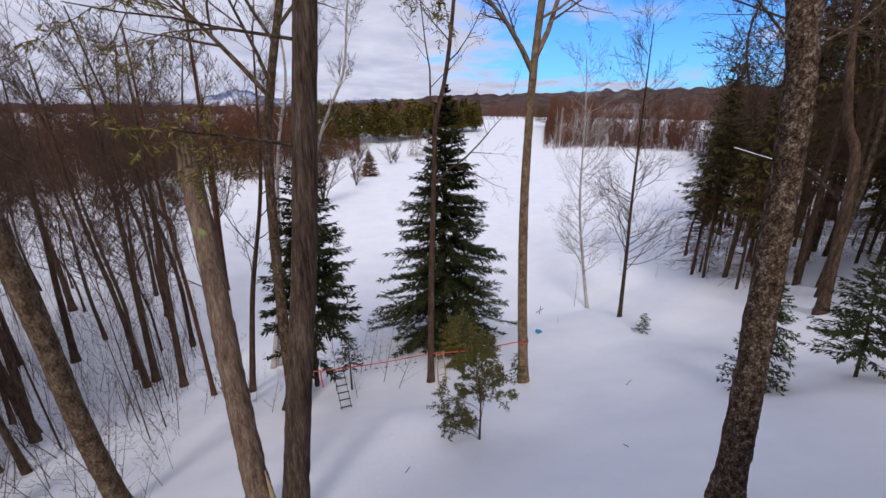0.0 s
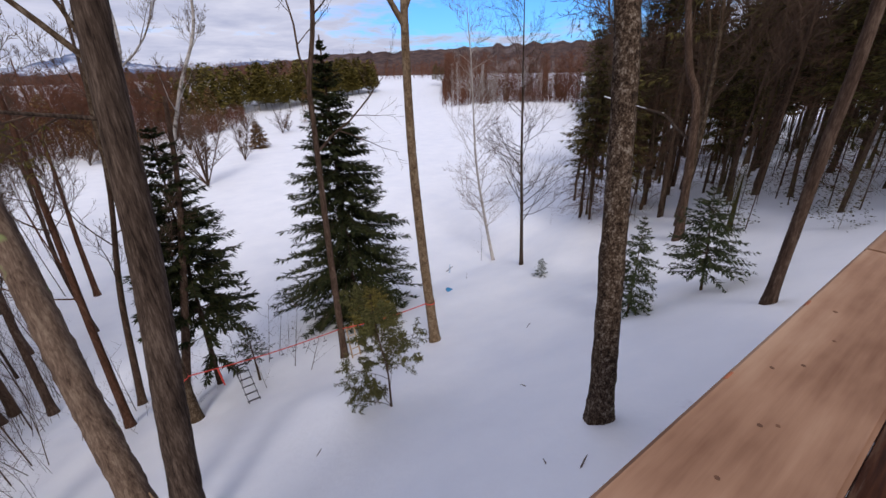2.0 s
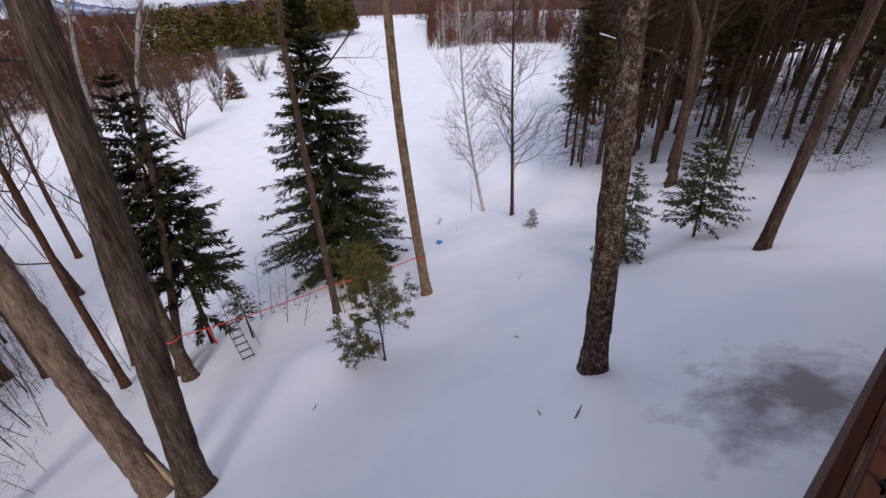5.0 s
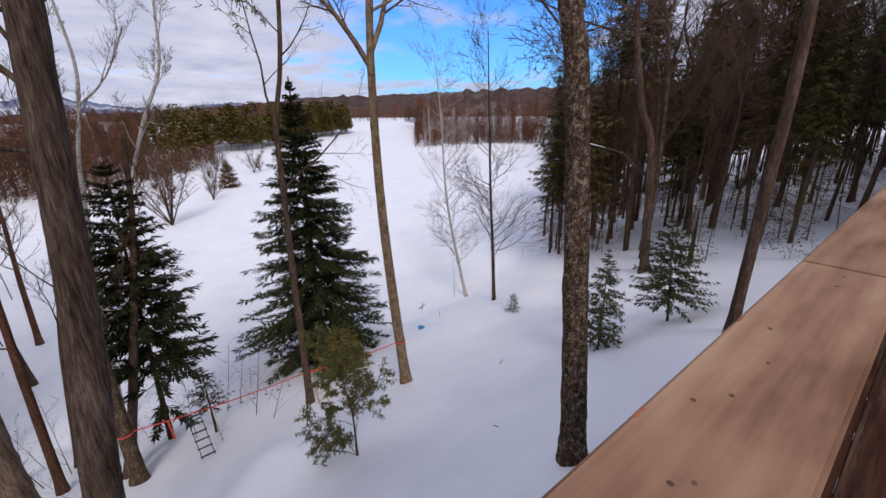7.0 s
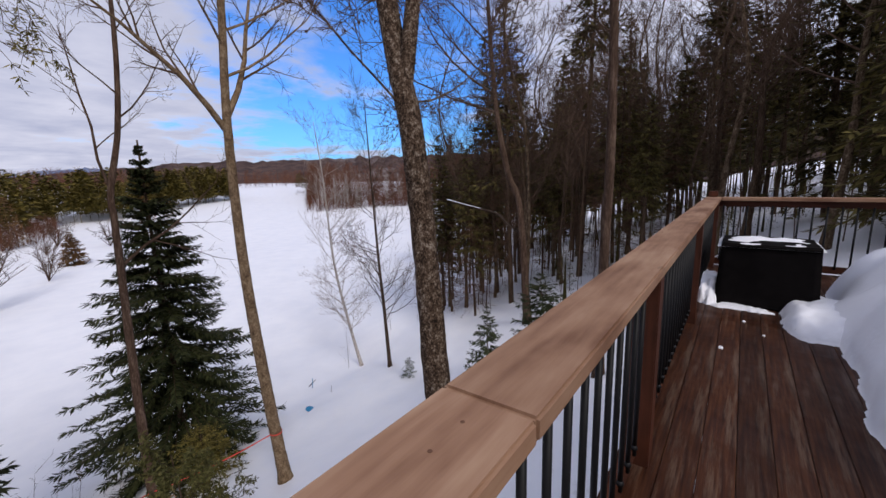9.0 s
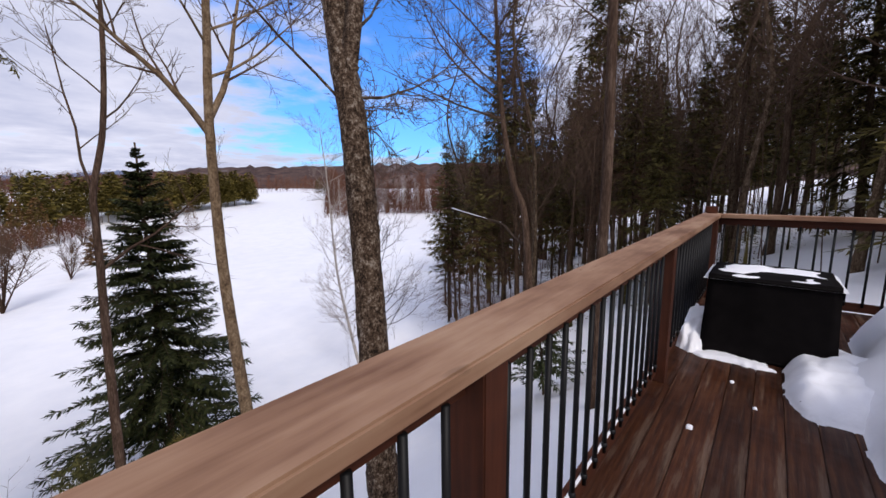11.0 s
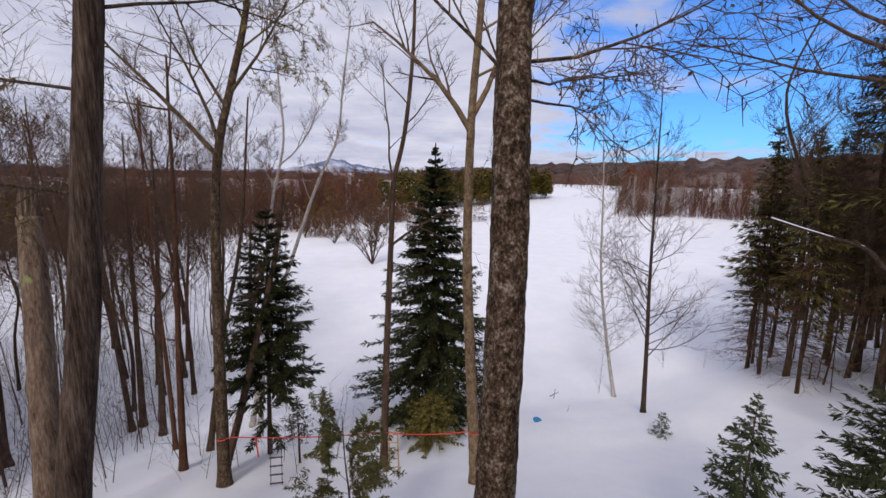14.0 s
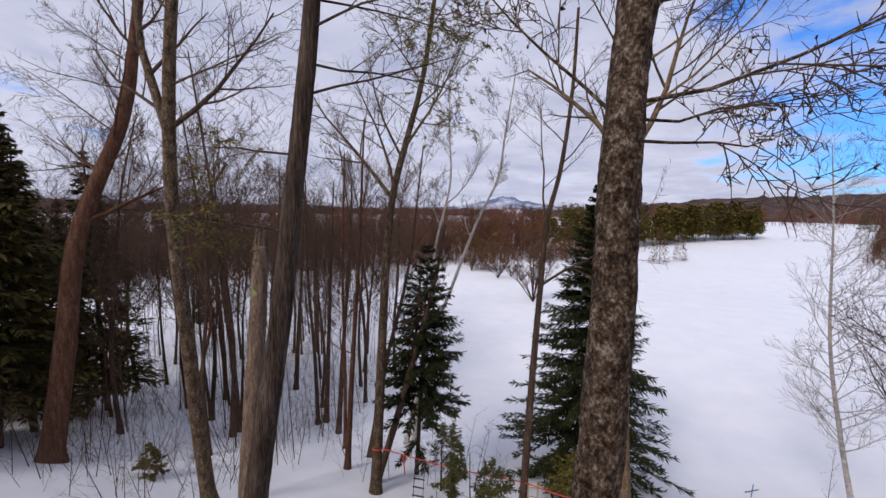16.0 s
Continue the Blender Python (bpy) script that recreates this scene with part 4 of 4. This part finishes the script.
def plant(model, spots, scale=(0.85, 1.2), by=None):
    rng = random.Random(len(spots) * 7 + 1)
    for i, (x, y) in enumerate(spots):
        m = pose(x, y, ground_z(x, y) - 0.05, rng.uniform(-2.5, 2.5), rng.uniform(-2.5, 2.5), rng.uniform(0, 360))
        s = rng.uniform(*scale) * (by(x, y) if by else 1.0)
        if i == 0:
            model.matrix_basis = m
            model.scale = (s, s, s)
        else:
            ob = copy_thing(model, m)
            ob.scale = (s, s, s)


def spots_in(rng, n, x0, x1, y0, y1, gap, keep):
    out = []
    tries = 0
    while len(out) < n and tries < 6000:
        tries += 1
        x, y = rng.uniform(x0, x1), rng.uniform(y0, y1)
        if keep(x, y) and all((x - a) ** 2 + (y - b) ** 2 > gap * gap for a, b in out):
            out.append((x, y))
    return out


def in_east_woods(x, y):
    # the field lies open to the north-west of a line from the deck
    edge = 17.0 + 0.42 * max(0, y) + 0.8 * math.sin(y * 1.7)
    north = float(np.interp(x, [17, 26, 31, 45, 70], [4, 20, 26, 34, 48]))
    return x > edge and y < north and (x - 19.5) ** 2 + (y - 9.0) ** 2 > 3


rng = random.Random(11)
near_spots = spots_in(rng, 150, 16, 60, -20, 36, 1.5, in_east_woods)
rng.shuffle(near_spots)
models = [
    conifer("forest_spruce", "tall dark spruce with dead lower boughs", (0, 0, 0), 17, 2.4, 201, NEEDLE_DARK, 30, 7, 7, 0.35, 0.42, spray_len=0.8, thin_below=0.5, group="east woods", wide=0.06, shape=0.7),
    conifer("forest_spruce", "slim dark spruce in the shaded woods", (0, 0, 0), 14, 1.8, 204, NEEDLE_DARK, 28, 7, 6, 0.35, 0.4, spray_len=0.7, thin_below=0.48, group="east woods", wide=0.055, shape=0.7),
    conifer("forest_hemlock", "bushy hemlock with boughs down to the snow", (0, 0, 0), 11, 2.9, 207, NEEDLE_DARK, 30, 8, 10, 0.3, 0.08, spray_len=0.7, group="east woods", wide=0.06),
    bare_tree_model("forest_tree", "bare tree with brown bark in the woods", 17, 0.2, 210, BARK_FOREST, "east woods"),
    bare_tree_model("forest_tree", "bare grey tree with many upright branches", 15, 0.16, 213, BARK_MOTTLED, "east woods"),
    bare_tree_model("forest_pole", "thin bare pole of a young tree", 11, 0.07, 216, BARK_FOREST, "east woods", free=14, free_len=1.9),
]
cuts = [0, 17, 36, 42, 74, 102, 118]
for mdl, a, b in zip(models, cuts[:-1], cuts[1:]):
    plant(mdl, near_spots[a:b], (0.85, 1.15), lambda x, y: min(1.4, max(0.55, 0.55 + 0.035 * (x - 19 - 0.4 * max(0, y)))) if y > 2 else 1.15)
# tall spruces with dead brown lower boughs along the edge of the woods
tall = conifer("forest_spruce", "towering old spruce with brown dead lower boughs", (0, 0, 0), 21, 2.9, 251, NEEDLE_DARK, 34, 6, 7, 0.35, 0.40, spray_len=0.85, thin_below=0.6, group="east woods", wide=0.05, shape=0.6, dead=120, trunk_r=0.19)
plant(tall, [(27.3, 15.2), (23.9, 12.2), (24.9, 7.8), (32.9, 16.0), (36.1, 7.2), (30.5, 1.2)], (0.85, 1.1))
edge_spruce = conifer("forest_spruce", "dense dark spruce at the edge of the snowfield", (0, 0, 0), 12.5, 2.2, 254, NEEDLE_DARK, 26, 6, 6, 0.35, 0.28, spray_len=0.6, thin_below=0.4, group="east woods", wide=0.05, shape=0.7, dead=130, trunk_r=0.10)
plant(edge_spruce, [(25.4, 19.4), (26.8, 20.3), (24.4, 17.8), (29.2, 19.2), (27.7, 16.8), (22.9, 14.6), (28.9, 12.0), (22.9, 5.0), (26.1, 3.2), (32.1, 12.8)], (0.8, 1.2))
thicket = bare_tree_model("forest_tree", "crowded bare tree with fine brown branches", 18, 0.12, 257, BARK_MOTTLED, "east woods", deepest=4, kids=(6, 5, 4), free=18, free_from=0.3, free_len=3.6)
plant(thicket, [(21.7, 10.1), (26.0, 14.7), (24.6, 16.5), (30.0, 14.9), (23.3, 10.9), (27.7, 10.6), (24.6, 6.2), (28.9, 4.8), (32.1, 3.2), (34.5, 11.2)], (0.8, 1.25))
# close dark spruces at the corner of the deck
corner_spruce = conifer("deck_spruce", "huge dark spruce towering over the deck corner", (0, 0, 0), 20, 3.4, 221, NEEDLE_DARK, 38, 8, 9, 0.4, 0.12, spray_len=0.75, group="spruces by the deck", wide=0.06, shape=0.7)
plant(corner_spruce, [(17.5, -5.5), (15, -11), (23, -7), (21, -13), (29, -4), (30, -12)], (0.9, 1.15))
west_spots = spots_in(random.Random(19), 84, -46, -9, 6, 44, 1.8, lambda x, y: x < -8.5 - 0.1 * y and y < 44 and (x + 15.9) ** 2 + (y - 10.9) ** 2 > 2)
west = [bare_tree_model("brush_tree", "slim bare tree with dark bark in the snow", 14, 0.11, 231, BARK_BROWN, "west woods", free=10),
        bare_tree_model("brush_tree", "bare reddish tree with fine branches", 12, 0.09, 234, BARK_RED, "west woods", free=10),
        bare_tree_model("brush_tree", "pale slim bare tree", 13, 0.08, 237, BARK_GREY, "west woods", free=10)]
for k, mdl in enumerate(west):
    plant(mdl, west_spots[k * 14:(k + 1) * 14])
west_fir = conifer("forest_spruce", "dark spruce closing the western brush", (0, 0, 0), 15, 2.8, 241, NEEDLE_DARK, 32, 8, 9, 0.35, 0.12, spray_len=0.8, group="west woods", wide=0.075)
plant(west_fir, [(-19.5, 11.2), (-21.5, 13.6), (-23, 7), (-25, 15.6), (-29, 13), (-20, 4.5), (-23.5, 18.5), (-28, 19)])
west_tall = bare_tree_model("brush_tree", "tall bare tree with a dense twiggy crown", 18, 0.14, 243, BARK_BROWN, "west woods", deepest=4, kids=(6, 5, 4), free=16, free_from=0.38, free_len=3.8)
plant(west_tall, [(-13.2, 17.6), (-17.5, 20.5), (-21, 22), (-12.4, 25.5), (-15.8, 31), (-24, 26), (-19.5, 29), (-28, 24), (-26, 33), (-22, 36), (-31, 30), (-14.5, 38), (-18, 15.2), (-11.6, 30.5), (-33, 37), (-9.8, 27.5), (-12, 14.8), (-27, 42), (-8.5, 31)], (0.8, 1.2))


# ---- joined far woods, brush ----
def bare_template(rng, height, n, thick, spread, twigs=5, low=0.16):
    """One far tree as thin upright slivers."""
    vs, fs = [], []

    def sliver(p, q, w):
        d = (q - p).normalized()
        s = d.cross(Vector((rng.uniform(-1, 1), rng.uniform(-1, 1), 0.2))).normalized() * w
        b = len(vs)
        vs.extend([p - s, p + s, q])
        fs.append((b, b + 1, b + 2))

    top = Vector((rng.uniform(-0.06, 0.06) * height, rng.uniform(-0.06, 0.06) * height, height))
    for k in range(3):
        sliver(Vector((0, 0, -0.3)), top, thick)
    for k in range(n):
        t = low + (0.97 - low) * (k / n)
        p = top * t
        a = rng.uniform(0, 2 * math.pi)
        ln = height * rng.uniform(0.14, 0.32) * (1.15 - t * 0.7)
        q = p + Vector((math.cos(a) * ln * spread, math.sin(a) * ln * spread, ln * rng.uniform(0.6, 1)))
        sliver(p, q, thick * 0.45)
        for j in range(twigs):
            u = p.lerp(q, rng.uniform(0.2, 0.95))
            a2 = rng.uniform(0, 2 * math.pi)
            l2 = ln * rng.uniform(0.35, 0.75)
            sliver(u, u + Vector((math.cos(a2) * l2 * 0.7, math.sin(a2) * l2 * 0.7, l2 * rng.uniform(0.1, 1))), thick * 0.3)
    return np.array([tuple(v) for v in vs]), np.array(fs)


def bush_template(rng, height, stems):
    """A many-stemmed bush: each stem a small leaning tree from one foot."""
    vs, fs, base = [], [], 0
    for k in range(stems):
        tv, tf = bare_template(rng, height * rng.uniform(0.7, 1.0), 16, 0.13, 0.7, 6, 0.2)
        a, lean = rng.uniform(0, 2 * math.pi), rng.uniform(0.15, 0.75)
        v = tv.copy()
        v[:, 0] += math.cos(a) * lean * tv[:, 2]
        v[:, 1] += math.sin(a) * lean * tv[:, 2]
        v[:, 2] *= 1.0 - 0.3 * lean
        vs.append(v)
        fs.append(tf + base)
        base += len(tv)
    return np.concatenate(vs), np.concatenate(fs)


def needle_template(rng, height, radius, n, width, low=0.1, shape=0.8):
    mesh = Mesh()
    for k in range(n):
        t = low + (1 - low) * rng.random() ** 1.2
        a = rng.uniform(0, 2 * math.pi)
        r = radius * (1 - t) ** shape * rng.uniform(0.3, 1.0)
        p = Vector((math.cos(a) * r, math.sin(a) * r, height * t))
        d = Vector((math.cos(a), math.sin(a), rng.uniform(-0.5, 0.5))).normalized()
        mesh.blade(p, d, d.cross(Vector((rng.uniform(-1, 1), rng.uniform(-1, 1), 1))).normalized(), width * rng.uniform(2, 4), width)
    b = len(mesh.v)
    mesh.v += [Vector((-0.12, 0, -0.3)), Vector((0.12, 0, -0.3)), Vector((0, 0, height))]
    mesh.f.append((b, b + 1, b + 2))
    return np.array([tuple(v) for v in mesh.v]), np.array(mesh.f)


def scatter(name, label, templates, spots, mat, seed, category="woods", scale=(0.7, 1.2), tilt=0.0):
    rng = np.random.default_rng(seed)
    vs, fs, base = [], [], 0
    for x, y in spots:
        tv, tf = templates[rng.integers(len(templates))]
        a, s = rng.uniform(0, 2 * math.pi), rng.uniform(*scale)
        c, sn = math.cos(a), math.sin(a)
        v = np.empty_like(tv)
        lx, ly = rng.uniform(-tilt, tilt, 2)
        v[:, 0] = (tv[:, 0] * c - tv[:, 1] * sn + lx * tv[:, 2]) * s + x
        v[:, 1] = (tv[:, 0] * sn + tv[:, 1] * c + ly * tv[:, 2]) * s + y
        v[:, 2] = tv[:, 2] * s + ground_z(x, y)
        vs.append(v)
        fs.append(tf + base)
        base += len(tv)
    me = bpy.data.meshes.new(name)
    me.from_pydata(np.concatenate(vs).tolist(), [], np.concatenate(fs).tolist())
    me.materials.append(mat)
    return tagged(new(name, me), label, category, kind="stuff")


def band(rng, n, line, depth):
    """Spots along a polyline, spread to its far side."""
    segs = [(Vector(a), Vector(b)) for a, b in zip(line[:-1], line[1:])]
    lens = [(b - a).length for a, b in segs]
    out = []
    for _ in range(n):
        k = rng.choices(range(len(segs)), lens)[0]
        a, b = segs[k]
        p = a.lerp(b, rng.random())
        away = p.normalized()
        q = p + away * depth * rng.random() ** 1.4
        out.append((q.x, q.y))
    return out


R = random.Random(77)
bare = [bare_template(R, 13.5, 34, 0.11, 0.8, 8, 0.08) for _ in range(7)]
scrub = [bare_template(R, 5, 26, 0.08, 1.1, 6, 0.02) for _ in range(5)]
brush = [bare_template(R, 3.0, 11, 0.015, 0.8, 3, 0.1) for _ in range(6)]
bushes = [bush_template(R, 10.5, 9) for _ in range(4)]
pines = [needle_template(R, 13, 3.6, 420, 0.34, 0.25, 0.45) for _ in range(4)]
spruces = [needle_template(R, 16, 3.0, 420, 0.26, 0.3, 0.9) for _ in range(4)]
scatter("west_woods", "broad belt of bare red-brown woods beyond the field", bare, band(R, 1300, [(-130, 0), (-95, 45), (-70, 76), (-54, 102), (-22, 126), (4, 150)], 85), TWIG_RED, 1, scale=(0.7, 1.35))
scatter("west_scrub", "brown scrub along the edge of the western woods", scrub, band(R, 1100, [(-130, 0), (-93, 44), (-68, 74), (-52, 99), (-20, 121), (6, 135), (24, 160)], 45), TWIG_RED, 13, scale=(0.6, 1.2))
scatter("far_woods", "far bare woods below the hills", bare, band(R, 700, [(-160, 150), (-40, 215), (20, 240), (70, 290), (150, 370), (190, 400), (330, 400)], 150), TWIG_RED, 2, scale=(0.9, 1.4))
scatter("east_copse", "copse of bare brown trees along the snowy run", bare, band(R, 560, [(118, 166), (140, 164), (160, 150), (170, 120), (120, 84), (90, 60), (80, 40)], 90) + band(R, 260, [(135, 190), (175, 250), (215, 300), (260, 330)], 70), TWIG_RED, 3, scale=(0.6, 1.75))
scatter("east_scrub", "brown scrub in front of the copse along the run", scrub, band(R, 620, [(108, 160), (140, 158), (158, 146), (166, 118), (118, 82), (88, 58)], 40) + band(R, 260, [(128, 186), (170, 248), (212, 300), (258, 330)], 40), TWIG_RED, 24, scale=(0.7, 1.6))
scatter("copse_birches", "pale birch stems at the edge of the copse", [bare_template(R, 15, 16, 0.07, 0.4) for _ in range(3)], band(R, 60, [(110, 156), (126, 158), (140, 160), (166, 146)], 12), BARK_BIRCH, 4, scale=(0.7, 1.3))
scatter("pine_belt", "belt of olive-green pines at the edge of the run", pines, band(R, 150, [(0, 160), (30, 190), (60, 212), (108, 250)], 40) + band(R, 14, [(108, 246), (124, 262)], 10), PINE, 5, scale=(0.5, 1.6))
scatter("run_spruces", "dark spruces where the run meets the woods", spruces, band(R, 16, [(184, 284), (190, 270), (172, 240)], 16) + band(R, 40, [(-30, 260), (30, 290), (150, 400)], 60), NEEDLE_DARK, 6, scale=(0.7, 1.1))
scatter("east_deep_woods", "deep dark conifer woods on the eastern slope", spruces, [(x, y) for x, y in spots_in(R, 240, 40, 130, -70, 60, 2.4, lambda x, y: y < 0.5 * x and x > 40)], NEEDLE_DARK, 7, scale=(0.7, 1.25))
scatter("east_bare_woods", "bare brown trees mixed into the eastern woods", [bare_template(R, 15, 30, 0.07, 0.6, 7, 0.5) for _ in range(5)], [(x, y) for x, y in spots_in(R, 230, 30, 120, -40, 70, 1.8, lambda x, y: in_east_woods(x, y) or (x > 60 and y < 0.6 * x))], TWIG, 8, scale=(0.9, 1.5))
scatter("field_bushes", "bare many-stemmed bushes scattered on the field", bushes, [(10.9, 90), (28.5, 130), (31, 133), (-7, 100), (-4, 104), (3, 118), (-22, 104), (-16, 112), (6, 128), (20, 140), (16, 127), (-1, 96)], TWIG, 9, "bushes", (0.45, 0.95))
scatter("large_bush", "big bare bush of spreading stems on the snow", [bush_template(R, 14, 12)], [(2.2, 70.5)], TWIG, 21, "bushes", (1.0, 1.01))
scatter("rusty_trees", "rusty larches by the bushes", [needle_template(R, 12, 3.4, 900, 0.17, 0.04, 0.6)], [(-11, 113), (-13.5, 115), (-9, 116), (4, 142), (13, 148), (-22, 125), (-16, 119), (9, 145), (43, 149), (52, 158), (-30, 128)], NEEDLE_RUST, 10, "bushes")
scatter("brush", "thin brown saplings sticking out of the snow", brush, spots_in(R, 1150, -34, -6.5, 8, 36, 0.25, lambda x, y: x < -5.0 - 0.16 * y) + spots_in(R, 30, -7, 2, 14.5, 20, 0.8, lambda x, y: True) + [(24.7, 21.8), (22.9, 23.4), (23.8, 24.5), (17.6, 22.8)], TWIG, 11, "brush", (0.4, 1.3), 0.35)
scatter("west_saplings", "thicket of thin upright bare saplings", [bare_template(R, 17, 46, 0.03, 0.65, 7, 0.3) for _ in range(6)], spots_in(R, 185, -52, -8, 12, 58, 1.0, lambda x, y: x < -6.0 - 0.12 * y), TWIG, 22, "saplings", (0.55, 1.3), 0.08)
scatter("east_saplings", "thicket of fine brown saplings among the trunks", [bare_template(R, 14, 34, 0.026, 0.5, 7, 0.52) for _ in range(6)], spots_in(R, 200, 18, 62, -14, 40, 1.0, in_east_woods), TWIG, 23, "saplings", (0.6, 1.25), 0.06)
scatter("forest_saplings", "small firs under the eastern woods", [needle_template(R, 2.4, 0.9, 420, 0.028, 0.05)], spots_in(R, 46, 17, 50, -6, 20, 1.6, in_east_woods), NEEDLE_DARK, 12, "saplings", (0.5, 1.4))


# ---- slackline, rope ladder and small things on the snow ----
A, B, C = Vector((-3.26, 14.66, -8.35)), Vector((2.76, 14.85, -8.9)), Vector((5.78, 11.96, -7.2))
line = thing("slackline", A, "red slackline strung between three trees with hanging grips", "slackline")
web = Mesh()
for p, q in ((A, B), (B, C)):
    web.tube([p.lerp(q, k / 8) - A + Vector((0, 0, -0.12 * math.sin(math.pi * k / 8))) for k in range(9)], [0.022] * 9, 5)
part("webbing", web, RED, line, "taut red webbing", True)
for tree, r in ((A, 0.232), (C, 0.212)):
    part("tree_wrap", Mesh().tube([tree - A + Vector((0, 0, -0.025)), tree - A + Vector((0, 0, 0.025))], [r, r], 14, False), RED, line, "red strap round the trunk")
grip = Mesh().tube([(0, 0, 0), (0, 0, -0.25)], [0.008, 0.008], 5).tube([(-0.07, 0, -0.26), (0.07, 0, -0.26)], [0.018, 0.018], 6).data("grip", ROPE)
for k in range(6):
    g = new("grip", grip)
    g.parent, g.location = line, A.lerp(B, 0.50 + k * 0.075) - A + Vector((0, 0, -0.11))
part("strap_end", Mesh().tube([A.lerp(B, 0.19) - A + Vector((0, 0, -0.1)), A.lerp(B, 0.2) - A + Vector((0, 0, -0.9))], [0.03, 0.03], 4), RED, line, "loose red strap end")
ladder = thing("rope_ladder", A.lerp(B, 0.31), "dark rope ladder hanging from the slackline to the snow", "rope ladder")
foot = Vector((-1.25, 13.9, ground_z(-1.25, 13.9))) - Vector(ladder.location)
for s in (-1, 1):
    part("rope", Mesh().tube([Vector((s * 0.2, 0, -0.1)), foot * 0.5 + Vector((s * 0.2, 0, -0.06)), foot + Vector((s * 0.2, 0, 0.02))], [0.014] * 3, 5), ROPE, ladder)
for k in range(6):
    c = foot * ((k + 0.6) / 6)
    part("rung", Mesh().tube([c + Vector((-0.24, 0, -0.02)), c + Vector((0.24, 0, -0.02))], [0.028, 0.028], 7), ROPE, ladder)
step_ladder = thing("wooden_ladder", on_ground(3.15, 14.6), "small pale wooden ladder leaning on a trunk", "ladder")
for s in (-1, 1):
    part("rail", Mesh().tube([(s * 0.2, -0.35, 0), (s * 0.17, 0.1, 1.6)], [0.035, 0.03], 4), RAW_WOOD, step_ladder)
for k in range(5):
    part("rung", Mesh().tube([(-0.19, -0.3 + k * 0.09, 0.25 + k * 0.3), (0.19, -0.3 + k * 0.09, 0.25 + k * 0.3)], [0.025, 0.025], 4), RAW_WOOD, step_ladder)


def toy(at, label, turn):
    root = thing("plastic_disc", at, label, "toy")
    root.rotation_euler = (0.25, 0.1, turn)
    part("dish", Mesh().tube([(0, 0, 0), (0, 0, 0.03), (0, 0, 0.05)], [0.2, 0.24, 0.22], 18), BLUE, root, smooth=True)
    part("rim", Mesh().tube([(0, 0, 0.05), (0, 0, 0.07)], [0.245, 0.245], 18), BLUE, root)


toy((11.0, 18.1, ground_z(11.0, 18.1)), "blue plastic sled disc lying on the snow", 0.4)
stick = thing("marker_stick", on_ground(14.2, 22.6), "dark crossed sticks standing in the snow", "stick")
part("stick", Mesh().tube([(-0.3, 0, 0.25), (0.3, 0, 0.5)], [0.03, 0.02], 5), TWIG, stick)
part("stick", Mesh().tube([(0, 0, 0), (0.05, 0, 0.75)], [0.03, 0.02], 5), BLUE, stick)
for x, y, a, ln in ((2.3, 2.15, 0.3, 0.28), (2.0, 2.6, 1.2, 0.14), (13.5, 19.5, 0.9, 1.6), (8.5, 9.0, 0.4, 0.5), (-0.4, 7.4, 0.7, 0.25), (4.3, 5.2, 2.0, 0.2)):
    tw = thing("fallen_twig", (x, y, ground_z(x, y) + 0.01), "short dark fallen twig on the snow", "twig", "fallen twigs")
    part("stem", Mesh().tube([(-ln / 2 * math.cos(a), -ln / 2 * math.sin(a), 0), (0, 0, 0.02), (ln / 2 * math.cos(a), ln / 2 * math.sin(a), 0.01)], [0.012, 0.012, 0.005], 5), TWIG, tw)
barn = thing("far_house", (-38, 590, ground_z(-38, 590)), "pale far farmhouse with a snowy roof", "house")
part("walls", Mesh().box((-14, -5, -2), (14, 5, 6)), plain("pale_clapboard", (0.5, 0.48, 0.46)), barn)
part("roof", Mesh().tube([(-15, 0, 6), (15, 0, 6)], [6.5, 6.5], 3), SNOW, barn)
